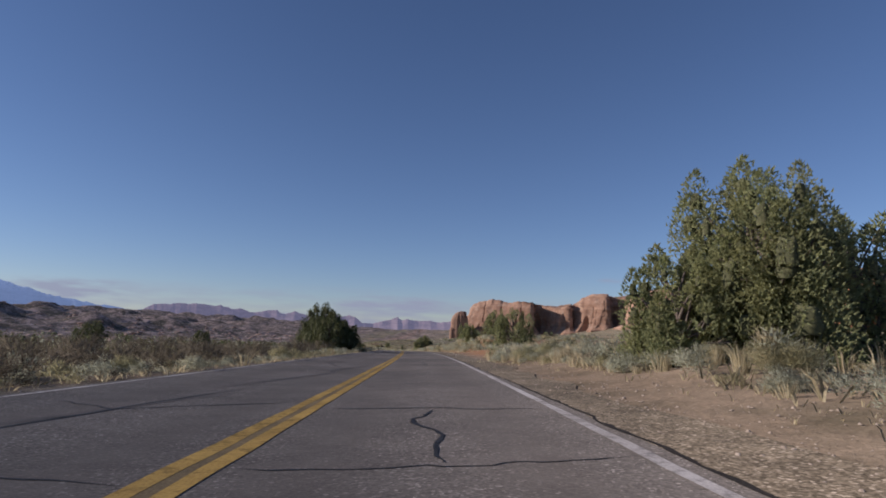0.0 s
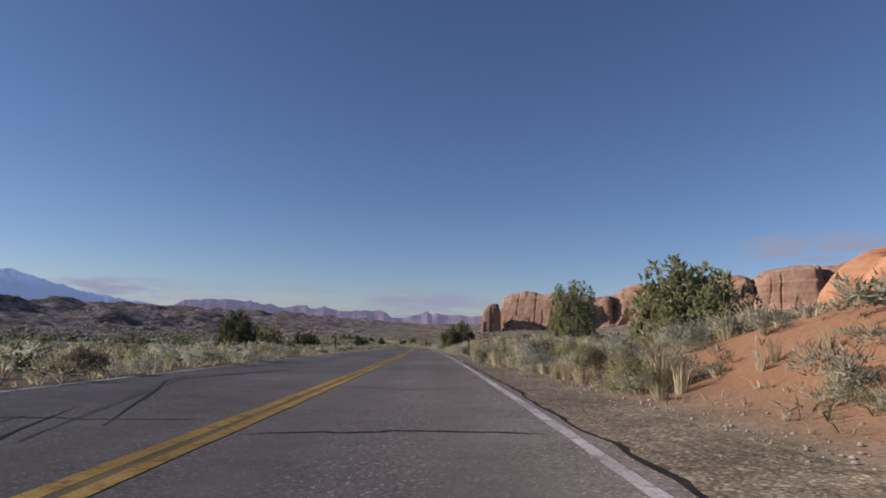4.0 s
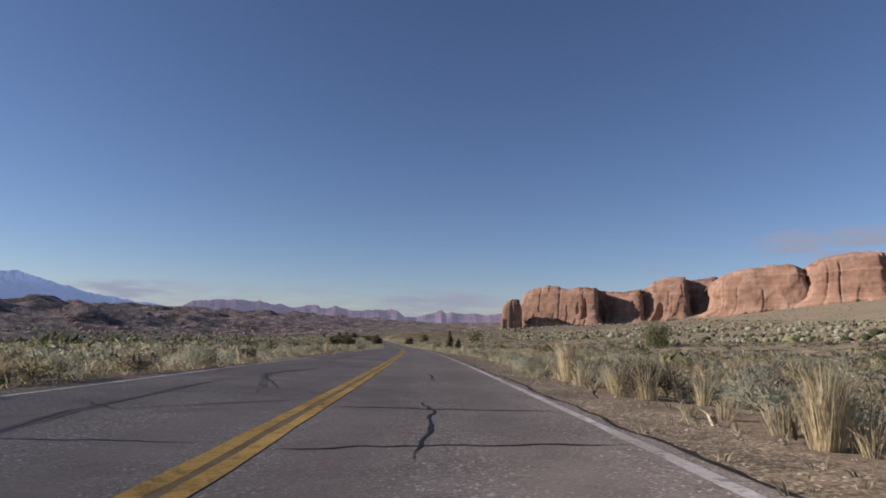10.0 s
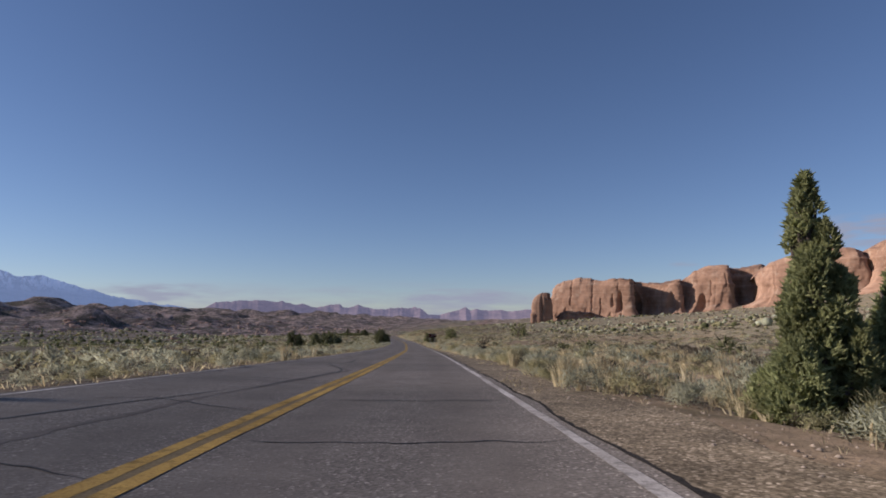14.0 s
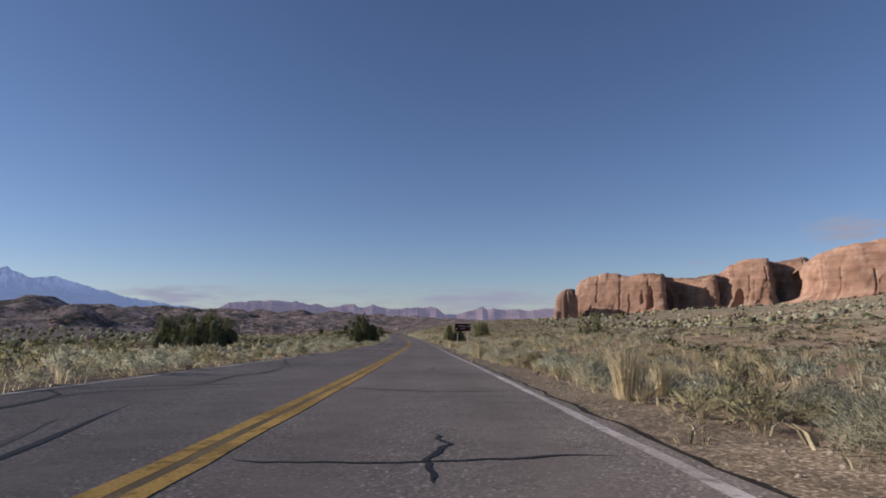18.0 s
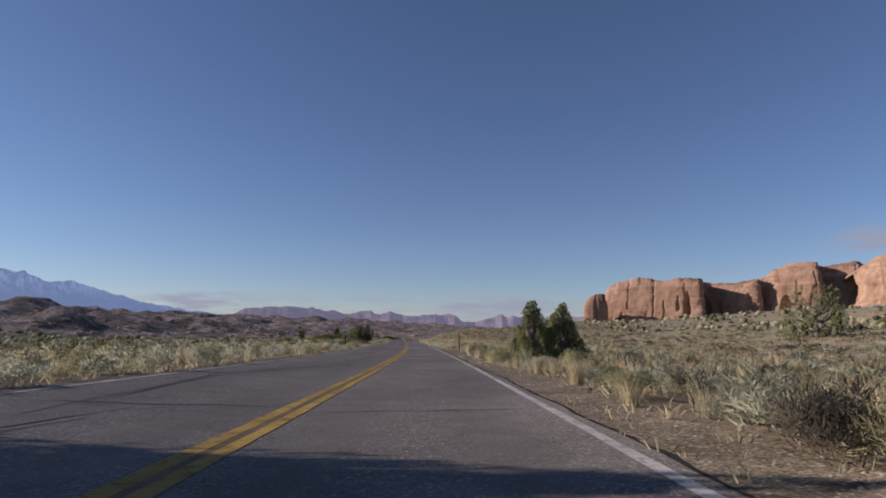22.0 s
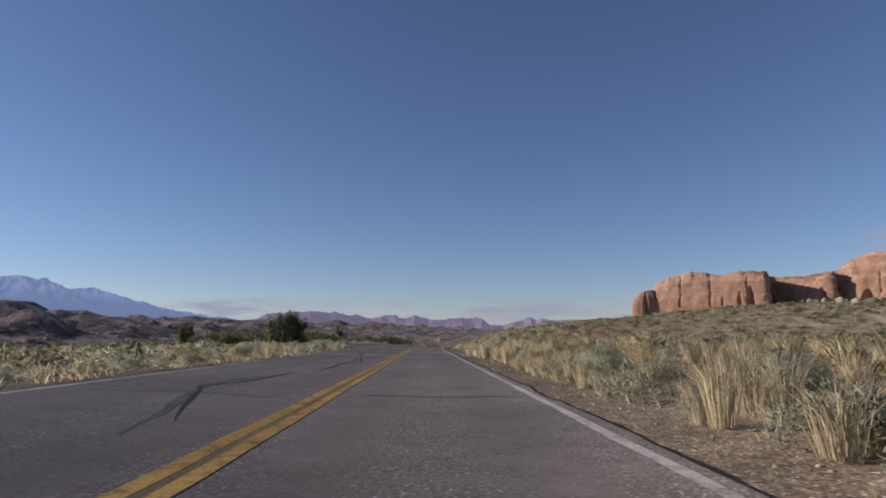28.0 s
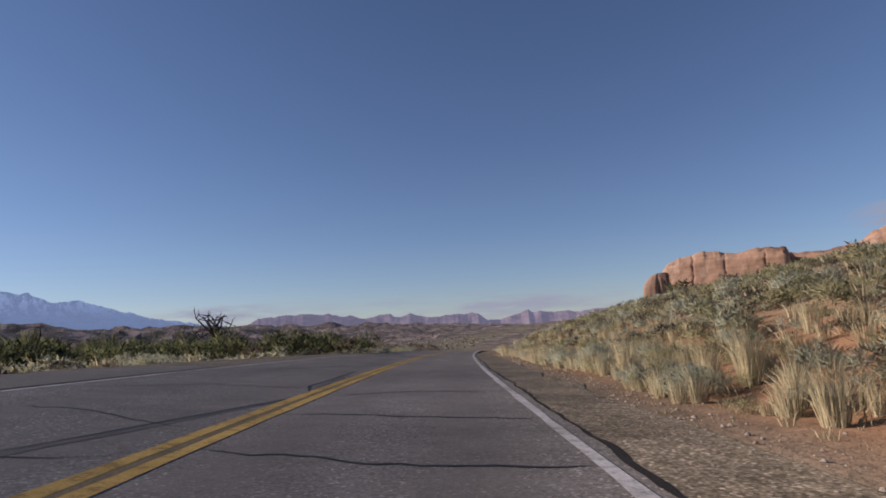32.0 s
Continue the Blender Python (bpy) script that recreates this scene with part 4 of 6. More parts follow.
        scatter(name, SAGE_FAR, x, y, 1.0 + 1.5 * r.random(cnt) ** 2, 0.5 + 0.3 * r.random(cnt), mat, seed, label, "brush", -0.1)
    for name, mat, cnt, label in (("far_sagebrush", M_sage, 1500, "sagebrush dotted over the plain"),
                                  ("far_dark_brush", M_juniper_dark, 3000, "dark junipers and brush dotted over the plain"),
                                  ("far_green_brush", M_sage_green, 1500, "green brush dotted over the plain")):
        seed += 1
        r = np.random.default_rng(seed)
        s = -20 + 1800 * r.random(cnt)
        o = k * (75 + 900 * r.random(cnt) ** 1.6)
        x, y = at(np.minimum(s, 980), o)
        y = y + np.maximum(s - 980, 0)
        scatter(name, SAGE_FAR, x, y, 1.2 + 2.6 * r.random(cnt) ** 2, 0.35 + 0.3 * r.random(cnt), mat, seed, label, "brush", -0.1)


bands(1)
bands(-1)


r = np.random.default_rng(403)
cnt = 150
s, o = 6 + 46 * r.random(cnt), -(7.6 + 9 * r.random(cnt))
x, y = at(s, o)
scatter("tall_brush", BRUSH, x, y, 1.3 + 0.9 * r.random(cnt), 0.6 + 0.2 * r.random(cnt), M_brown, 404, "tall grey-brown brush beside the road", "brush")
for side, cnt in ((-1, 900), (1, 350)):
    s, o = 20 + 760 * r.random(cnt), side * (14 + 110 * r.random(cnt) ** 1.2)
    x, y = at(s, o)
    scatter("dark_shrubs", SAGE_MID, x, y, 1.1 + 1.5 * r.random(cnt) ** 1.5, 0.55 + 0.25 * r.random(cnt), M_juniper_dark, 405 + side, "dark green shrubs scattered over the plain", "brush")


# thick cover on the flat behind the verge
for name, mat, cnt, label in (("straw_grass_cover", M_grass, 1500, "straw-coloured grass mounds behind the verge"), ("sagebrush_cover", M_sage, 900, "grey-green sagebrush behind the verge"),
                              ("green_brush_cover", M_sage_green, 800, "olive-green brush behind the verge")):
    s = 70 + 610 * r.random(cnt)
    o = verge_right(s) + 2.2 + 11 * r.random(cnt)
    keep = ~thin(s, o, r)
    s, o = s[keep], o[keep]
    cnt = len(s)
    x, y = at(s, o)
    scatter(name, STRAW if mat is M_grass else SAGE_HALF, x, y, 0.6 + 0.9 * r.random(cnt) ** 1.5, 0.45 + 0.3 * r.random(cnt), mat, 450, label, "brush")

s, o = 183 + 15 * r.random(80), 7.2 + 5 * r.random(80)
x, y = at(s, o)
scatter("dark_brush_bank", BRUSH, x, y, 0.7 + 0.7 * r.random(80), 0.7 + 0.3 * r.random(80), M_brown, 455, "dark brown brush on the bank behind the junipers", "brush")

# the brushy flank of the hill at the road's bend
for name, mat, cnt, label in (("hill_sagebrush", M_sage, 700, "grey-green sagebrush on the hillside"), ("hill_green_brush", M_sage_green, 1800, "olive-green brush on the hillside"),
                              ("hill_dry_grass", M_grass, 350, "straw-coloured grass mounds on the hillside"), ("hill_dark_brush", M_brown, 900, "dark brown brush on the hillside")):
    s, o = 625 + 185 * r.random(cnt), 9 + 62 * r.random(cnt) ** 1.2
    x, y = at(s, o)
    scatter(name, SAGE_HALF, x, y, 0.7 + 1.5 * r.random(cnt) ** 1.5, 0.32 + 0.2 * r.random(cnt), mat, 430 + cnt, label, "brush")


for name, mat, cnt, label in (("bank_sagebrush", M_sage, 420, "grey-green sagebrush on the red bank"), ("bank_green_brush", M_sage_green, 650, "olive-green brush on the red bank"),
                              ("bank_dark_brush", M_brown, 380, "dark brown brush on the red bank")):
    s, o = 704 + 70 * r.random(cnt), 5.5 + 30 * r.random(cnt) ** 1.2
    x, y = at(s, o)
    scatter(name, SAGE_HALF, x, y, 0.6 + 1.0 * r.random(cnt) ** 1.5, 0.45 + 0.25 * r.random(cnt), mat, 470 + cnt, label, "brush")


def single_shrubs(side, count, seed):
    """The larger shrubs close to the road, one by one."""
    r = np.random.default_rng(seed)
    meshes = [[mesh_of("sagebrush", v * (1, 1, 0.85), f, mat, True, normals=n) for v, f, n in SAGE_FULL] for mat in (M_sage, M_sage_green, M_brown)]
    looks = (("sagebrush", "rounded grey-green sagebrush beside the shoulder", "sagebrush"), ("rabbitbrush", "feathery green rabbitbrush beside the shoulder", "brush"),
             ("dry_shrub", "dark brown half-bare shrub beside the shoulder", "shrub"))
    for s in np.linspace(4, 752, count) + r.normal(0, 1.5, count):
        edge_o = float(verge_right(s)) + 0.35 if side > 0 else float(verge_left(s)) - 0.35
        o = edge_o + side * 3.6 * r.random() ** 1.4
        kind = int(r.choice(3, p=(0.55, 0.35, 0.10)))
        x, y, z = ground_at(s, o)
        k = 0.6 + 0.85 * r.random() ** 1.5
        ob = new(looks[kind][0], meshes[kind][int(r.integers(6))])
        ob.matrix_basis = pose(x, y, z - 0.05, 0, 0, 360 * r.random()) @ Matrix.Diagonal((k, k, k * (0.75 + 0.3 * r.random()), 1))
        tagged(ob, looks[kind][1], looks[kind][2], "shrubs along the road")


def single_tussocks(side, count, seed):
    """Bunch grass close to the road, clump by clump."""
    r = np.random.default_rng(seed)
    meshes = []
    for i in range(5):
        v, f, n = tussock(190, i + 700, 0.0045)
        meshes.append(mesh_of("bunch_grass", v, f, M_grass, True, normals=n))
    for s in np.linspace(2, 750, count) + r.normal(0, 2.0, count):
        edge_o = float(verge_right(s)) + 0.1 if side > 0 else float(verge_left(s)) - 0.2
        x, y, z = ground_at(s, edge_o + side * 4.0 * r.random() ** 1.5)
        k = 0.5 + 0.55 * r.random() ** 1.5
        ob = new("bunch_grass", meshes[int(r.integers(5))])
        ob.matrix_basis = pose(x, y, z - 0.03, 0, 0, 360 * r.random()) @ Matrix.Diagonal((k, k, k * (0.8 + 0.4 * r.random()), 1))
        tagged(ob, "pale straw-coloured bunch grass at the verge", "grass", "bunch grass along the road")


def shoulder_rocks(count, seed):
    """The larger loose stones on the shoulder, one by one."""
    r = np.random.default_rng(seed)
    meshes = []
    for i in range(6):
        v, f = mound(8, 6, 900 + i, 0.13)
        meshes.append(mesh_of("stone", v * (0.5, 0.4, 0.24), f, M_stone, True))
    for s in np.sort(r.random(count)) * 745 + 1:
        x, y, z = ground_at(s, 2.35 + (float(verge_right(s)) - 2.2) * r.random() ** 1.5)
        k = 0.045 + 0.07 * r.random() ** 3
        ob = new("stone", meshes[int(r.integers(6))])
        ob.matrix_basis = pose(x, y, z + 0.04 * k, 0, 0, 360 * r.random()) @ Matrix.Diagonal((k, k, k, 1))
        tagged(ob, "loose pale sandstone lump on the gravel shoulder", "stone", "loose stones on the shoulder")


single_tussocks(1, 210, 411)
single_tussocks(-1, 50, 412)
shoulder_rocks(140, 413)
single_shrubs(1, 420, 401)
single_shrubs(-1, 170, 402)


# ---- trees ----
def limb(pts, radii, sides=7):
    """A tapered branch along points."""
    pts, radii = np.asarray(pts, float), np.asarray(radii, float)
    t = np.gradient(pts, axis=0)
    t /= np.linalg.norm(t, axis=1)[:, None]
    ref = np.where(np.abs(t[:, :1]) < 0.8, np.array([[1.0, 0, 0]]), np.array([[0, 1.0, 0]]))
    a = np.cross(t, ref)
    a /= np.linalg.norm(a, axis=1)[:, None]
    b = np.cross(t, a)
    u = np.linspace(0, 2 * np.pi, sides, endpoint=False)
    v = pts[:, None] + radii[:, None, None] * (np.cos(u)[None, :, None] * a[:, None] + np.sin(u)[None, :, None] * b[:, None])
    q = grid_faces(len(pts), sides, True)
    return v.reshape(-1, 3), np.concatenate([q[:, [0, 1, 2]], q[:, [0, 2, 3]]])


def tree_shapes(height, width, seed, lobes=16, sprays=3000, cone=0.3, spray=0.20, bare=0.05, low=0.03, core=1.1):
    """Wood and crown of a juniper: stem, limbs to every lobe, and sprays of scale leaves round the lobes."""
    lobes = int(lobes * 2.3)
    r = np.random.default_rng(seed)
    wood, cents, rads = [], [], []
    for i in range(lobes):
        h = low + (1 - low) * (i + 0.5 + 0.5 * r.random()) / (lobes + 0.7)
        reach = (1 - cone * h) * np.sqrt(max(0.05, 1 - abs(2 * (h - 0.46)) ** 3.0 * 0.72))
        if cone > 0.7:
            reach = 0.95 * (1 - h) ** 0.85 + 0.04
        elif cone > 0.4:
            reach = min(1.0, 1.25 * (1 - h) ** 0.7 + 0.03)
        az = 2.4 * i + r.normal(0, 0.5)
        rr = width * 0.5 * reach * (0.30 + 0.56 * r.random())
        c = np.array([np.cos(az) * rr, np.sin(az) * rr, h * height * 0.86])
        cents.append(c)
        rads.append(width * (0.085 + 0.075 * r.random()) * (1.15 - (0.85 if cone > 0.7 else 0.75 if cone > 0.4 else 0.6) * h))
    cents, rads = np.array(cents), np.array(rads)
    lean = r.normal(0, 0.06, 2) * height
    stem = np.array([[lean[0] * q * q + 0.05 * r.normal(), lean[1] * q * q + 0.05 * r.normal(), q * height * 0.82 - 0.15] for q in np.linspace(0, 1, 7)])
    wood.append(limb(stem, np.linspace(0.045 * height, 0.008 * height, 7), 8))
    for c in cents:
        k = stem[min(5, max(0, int(c[2] / height * 5)))]
        m = (k + c) / 2 + r.normal(0, 0.06, 3) * width * 0.3 + (0, 0, -0.05 * height)
        wood.append(limb([k, m, c], [0.018 * height, 0.011 * height, 0.004 * height], 5))
    for _ in range(int(14 * bare)):
        k = stem[r.integers(1, 5)]
        d = r.normal(0, 1, 3) * (1, 1, 0.4) + (0, 0, 0.4)
        d /= np.linalg.norm(d)
        q = k + d * width * 0.5 * (0.7 + 0.4 * r.random())
        wood.append(limb([k, (k + q) / 2 + r.normal(0, 0.08, 3), q], [0.012 * height, 0.008 * height, 0.002 * height], 4))
    # every limb ends in an upright flame of sprays, widest low down, with a ragged tip
    slim = 0.75 + 0.5 * r.random(lobes)
    tall = (1.1 + 0.6 * r.random(lobes)) * rads / slim**0.5
    wide = rads * slim
    per = wide * tall / (wide * tall).sum()
    k = r.choice(lobes, sprays, p=per)
    u = r.random(sprays) ** 0.85
    az = r.random(sprays) * 2 * np.pi
    ridge_ = 1 + 0.22 * np.sin(az * 3 + 5 * k) + 0.15 * np.sin(az * 5 + 3 * k + 6 * u)
    prof = np.sin(np.pi * np.clip(u * 0.92 + 0.06, 0, 1) ** 0.62) ** 0.8 * ridge_
    shell = 0.62 + 0.46 * r.random(sprays) ** 0.7
    rad = np.stack([np.cos(az), np.sin(az)], 1)
    p = cents[k] + np.column_stack([rad * (wide[k] * prof * shell)[:, None], (u - 0.42) * 2 * tall[k]])
    p[:, 2] = np.maximum(p[:, 2], 0.10)
    grow = np.column_stack([rad * (0.9 - 0.5 * u)[:, None], 0.35 + 0.6 * u]) + r.normal(0, 0.45, (sprays, 3))
    grow /= np.linalg.norm(grow, axis=1)[:, None]
    side = np.cross(grow, r.normal(0, 1, (sprays, 3)))
    side /= np.linalg.norm(side, axis=1)[:, None]
    other = np.cross(grow, side)
    ln = spray * (0.55 + 0.9 * r.random((sprays, 1)))
    tri = []
    for ax in (side, other):
        tri.append(np.stack([p - ax * ln * 0.30, p + ax * ln * 0.30, p + grow * ln * 1.3], 1))
    crown = np.concatenate(tri).reshape(-1, 3)
    cf = np.arange(len(crown)).reshape(-1, 3)
    # solid cores behind the sprays, coloured as shaded crown inside
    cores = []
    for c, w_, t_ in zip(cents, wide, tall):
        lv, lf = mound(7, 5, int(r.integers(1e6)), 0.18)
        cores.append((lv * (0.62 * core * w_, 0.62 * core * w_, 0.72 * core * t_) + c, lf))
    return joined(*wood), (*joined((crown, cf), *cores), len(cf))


def tree(s, o, height, width, seed, label, mat=None, lobes=16, sprays=3000, name="juniper_tree", **shape):
    x, y, z = ground_at(s, o)
    base = tagged(new(name), label, "tree", "junipers beside the road")
    base.location = (x, y, z - 0.05)
    (wv, wf), (cv, cf, outer) = tree_shapes(height, width, seed, lobes, sprays, **shape)
    part("trunk", mesh_of("trunk", wv, wf, M_bark, True), base, "shaggy grey-brown trunk and limbs")
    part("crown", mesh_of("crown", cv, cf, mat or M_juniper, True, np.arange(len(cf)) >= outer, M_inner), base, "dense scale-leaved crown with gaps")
    return base


def snag(s, o, height, width, seed, label, twigs=16, stout=1.0):
    """A dead or leafless tree of twisted limbs."""
    r = np.random.default_rng(seed)
    x, y, z = ground_at(s, o)
    base = tagged(new("dead_tree"), label, "dead tree")
    base.location = (x, y, z - 0.05)
    stem = np.cumsum(np.vstack([[0, 0, -0.1], r.normal(0, 0.07, (5, 3)) * (1, 1, 0.2) * height + (0, 0, height * 0.13)]), 0)
    pieces = [limb(stem, np.linspace(0.05, 0.022, 6) * height * stout, 7)]
    thin = []
    for i in range(twigs):
        k = stem[r.integers(1, 6)]
        az = r.random() * 6.28
        d = np.array([np.cos(az) * width * 0.5, np.sin(az) * width * 0.5, height * (0.15 + 0.5 * r.random())]) * (0.5 + 0.5 * r.random())
        m1, m2 = k + d * 0.4 + r.normal(0, 0.07, 3) * height, k + d * 0.75 + r.normal(0, 0.07, 3) * height
        e = k + d
        e[2] = min(e[2], height)
        pieces.append(limb([k, m1, m2, e], np.array([0.02, 0.014, 0.009, 0.003]) * height * stout, 5))
        for _ in range(3):
            e2 = m2 + r.normal(0, 0.13, 3) * height + (0, 0, 0.08 * height)
            thin.append(limb([m2, (m2 + e2) / 2 + r.normal(0, 0.03, 3) * height, e2], np.array([0.008, 0.006, 0.002]) * height * stout, 4))
    part("trunk", mesh_of("trunk", *joined(*pieces), M_deadwood, True), base, "twisted grey bare trunk")
    part("twig_spray", mesh_of("twig_spray", *joined(*thin), M_deadwood, True), base, "fine bare twigs")["kind"] = "stuff"
    return base


BIG = "tall dense green juniper standing in the brush"
DARK = "juniper coloured dark for the shaded side it turns to the road"
SMALL = "low rounded juniper bush on the slope"
for row in (
        # along, across, height, width, seed, label, material, lobes, sprays
        (17.3, 9.4, 5.9, 6.7, 1, BIG, M_juniper, 34, 21000),
        (16.6, 6.8, 3.3, 3.6, 41, "low bushy juniper at the foot of a taller one", M_juniper, 16, 6000),
        (19, 13.5, 5.0, 4.6, 2, BIG, M_juniper, 18, 4500),
        (55.8, 8.0, 4.1, 4.6, 3, "open-crowned green juniper at the edge of bare dirt", M_juniper, 18, 7000),
        (62, 27.9, 6.6, 8.5, 4, "broad open green juniper with a dead top limb", M_juniper, 20, 5900),
        (84, 10.6, 4.0, 5.0, 5, "open juniper with pale bare limbs showing", M_juniper, 13, 7500),
        (80, 6.6, 2.6, 2.4, 46, "low bushy juniper at the foot of a taller one", M_juniper, 14, 6000),
        (112, 10.4, 3.8, 5.5, 6, BIG, M_juniper, 16, 3000),
        (142, 13.2, 5.8, 5.5, 7, BIG, M_juniper, 20, 4200),
        (171, 19.6, 4.8, 6.2, 8, SMALL, M_juniper, 14, 2200),
        (190, 4.6, 3.6, 3.5, 9, BIG, M_juniper, 18, 9000),
        (190.8, 6.6, 4.6, 4.3, 10, BIG, M_juniper, 20, 11000),
        (191.4, 8.1, 2.7, 2.6, 42, "low bushy juniper at the foot of a taller one", M_juniper, 14, 6000),
        (226, 13.0, 2.5, 3.2, 11, SMALL, M_juniper, 12, 2200),
        (249, 36, 3.4, 4.5, 12, SMALL, M_juniper, 12, 1400),
        (258, 40, 4.0, 7.0, 13, SMALL, M_juniper, 14, 1800),
        (316, 5.15, 4.0, 1.75, 14, "young pointed juniper close to the shoulder", M_juniper, 30, 15000),
        (316.4, 6.6, 2.8, 1.7, 15, "young pointed juniper close to the shoulder", M_juniper, 20, 8000),
        (520.6, 6.4, 4.6, 2.8, 16, "juniper with two pointed heads", M_juniper, 18, 6500),
        (521.4, 8.5, 4.1, 3.3, 17, "juniper with two pointed heads", M_juniper, 18, 6500),
        (534, 9.0, 2.0, 2.6, 45, SMALL, M_juniper, 14, 4200),
        (594.3, 23.8, 5.2, 7.0, 18, "squat flat-topped juniper on the open slope", M_juniper, 20, 9500),
        (553, 46, 6.3, 8.0, 19, SMALL, M_juniper, 14, 1800),
        (84.5, -14.2, 5.4, 6.2, 20, "dark juniper standing back from the road edge", M_juniper_dark, 26, 8500),
        (71.8, -9.2, 3.7, 5.2, 21, DARK, M_juniper_dark, 22, 12000),
        (75.6, -12.2, 6.2, 6.4, 22, DARK, M_juniper_dark, 30, 13000),
        (69.2, -10.4, 4.0, 5.0, 43, DARK, M_juniper_dark, 26, 13000),
        (73.2, -10.7, 5.0, 5.2, 44, DARK, M_juniper_dark, 26, 12000),
        (88, -45, 3.4, 5.5, 23, SMALL, M_juniper_dark, 12, 1400),
        (167, -23.4, 5.0, 5.6, 24, DARK, M_juniper_dark, 18, 5000),
        (170, -25.2, 4.2, 5.0, 25, DARK, M_juniper_dark, 14, 3000),
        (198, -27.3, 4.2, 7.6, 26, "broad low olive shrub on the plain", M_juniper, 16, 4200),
        (198.5, -20.2, 2.6, 5.8, 27, SMALL, M_juniper_dark, 12, 1800),
        (235, -14.2, 2.4, 3.0, 28, SMALL, M_juniper_dark, 12, 2000),
        (424, -23, 3.3, 4.0, 29, DARK, M_juniper_dark, 16, 5000),
        (452, -20.5, 3.5, 8.5, 30, DARK, M_juniper_dark, 22, 8000),
        (487.5, -8.9, 4.8, 5.4, 31, "tall dark juniper leaning over the road edge", M_juniper_dark, 20, 6500),
        (488.0, -7.7, 3.2, 3.4, 32, DARK, M_juniper_dark, 16, 4500),
        (600, -9.8, 4.2, 4.6, 33, DARK, M_juniper_dark, 16, 4200),
        (692, -17.9, 4.3, 6.3, 61, "rounded dark juniper beside the turnout", M_juniper_dark, 30, 9500),
        (733, -31, 5.7, 4.2, 35, DARK, M_juniper_dark, 14, 2600),
        (718, -42, 3.6, 3.6, 36, DARK, M_juniper_dark, 12, 1600),
        (128, -42, 3.2, 5.0, 37, SMALL, M_juniper_dark, 12, 1400),
        (123, 28, 4.0, 5.0, 38, SMALL, M_juniper, 12, 1800),
        (324, 42, 4.5, 6.0, 39, SMALL, M_juniper, 14, 2200)):
    tree(row[0], row[1], row[2], row[3], row[4], row[5], row[6], row[7], int(row[8] * (1.9 if row[8] > 5900 else 1.2)), cone=0.78 if row[3] < 2.2 else 0.5 if row[2] > 1.15 * row[3] else 0.12,
         spray=0.07 if row[3] < 2.3 else 0.085 if row[8] > 5900 else 0.13 if row[8] > 4000 else 0.19, bare=2.4 if "bare limbs" in row[5] else 0.0 if row[3] < 2.2 or row[6] is M_juniper_dark else 0.3,
         core=0.72 if row[6] is M_juniper_dark else 0.5)
snag(394.2, 9.2, 2.1, 3.0, 51, "low twisted dead juniper in the sage", 26, 1.5)
tree(571, -9.5, 2.9, 3.0, 52, "half-dead thin juniper with bare limbs showing", M_juniper, 7, 1300, spray=0.10, bare=3.0, cone=0.3, core=0.6)
snag(771, -28, 5.4, 4.6, 53, "bare dead tree rising from the thicket", 22, 1.4)


# ---- rocks: the long wall and its domes ----
CLIFF_DROP = 2.5


def cliff(name, x, y, length, depth, turn, z0, z1, seed, label, mat=M_wall, dome=0.35, flute=0.10, power=3.0, n=150, m=44, shelf=0.0):
    """A sandstone butte: squarish plan, fluted sides, bedded ledges and a rounded top."""
    r = np.random.default_rng(seed)
    u = np.linspace(0, 2 * np.pi, n, endpoint=False)
    v = np.linspace(0, 1, m)
    cu, su = np.cos(u), np.sin(u)
    rad = (np.abs(cu) ** power + np.abs(su) ** power) ** (-1 / power)
    px, py = cu * rad * length / 2, su * rad * depth / 2
    per = u * (length + depth) / 12
    groove = fbm(per / 9, 0 * per + seed, seed, 4)
    groove = np.where(groove < 0, groove * 1.6, groove * 0.7)
    bays = vnoise(per / 24, 0 * per, seed + 3)
    size = min(length, depth)
    vv = v[:, None]
    shrink = np.where(vv < 1 - dome, 1 - 0.06 * vv, 0)
    q = np.clip((vv - (1 - dome)) / dome, 0, 1)
    shrink = (1 - 0.07 * np.minimum(vv, 1 - dome)) * np.sqrt(np.clip(1 - q**2.2, 0, 1))
    ledge = 0.025 * fbm(vv * 9 + 0 * u[None], 0.6 * per[None] / 30 + 0 * vv, seed + 9, 3)
    out = shrink * (1 + (flute * groove + 0.10 * bays)[None] * (1 - 0.6 * q) + ledge + shelf * np.exp(-((vv - 0.1) / 0.09) ** 2))
    out = out + 0.18 * np.exp(-vv / 0.06)
    top = 1 + 0.10 * vnoise(px / 45, py / 45, seed + 5)[None] * vv
    X, Y = px[None] * out, py[None] * out
    Z = z0 - CLIFF_DROP + (z1 - z0) * vv * top + 0 * X
    ct, st = math.cos(radians(turn)), math.sin(radians(turn))
    P = np.stack([x + X * ct - Y * st, y + X * st + Y * ct, Z], -1).reshape(-1, 3)
    ob = new(name, mesh_of(name, P, grid_faces(m, n, True), mat, True))
    return tagged(ob, label, "cliff", "sandstone wall")


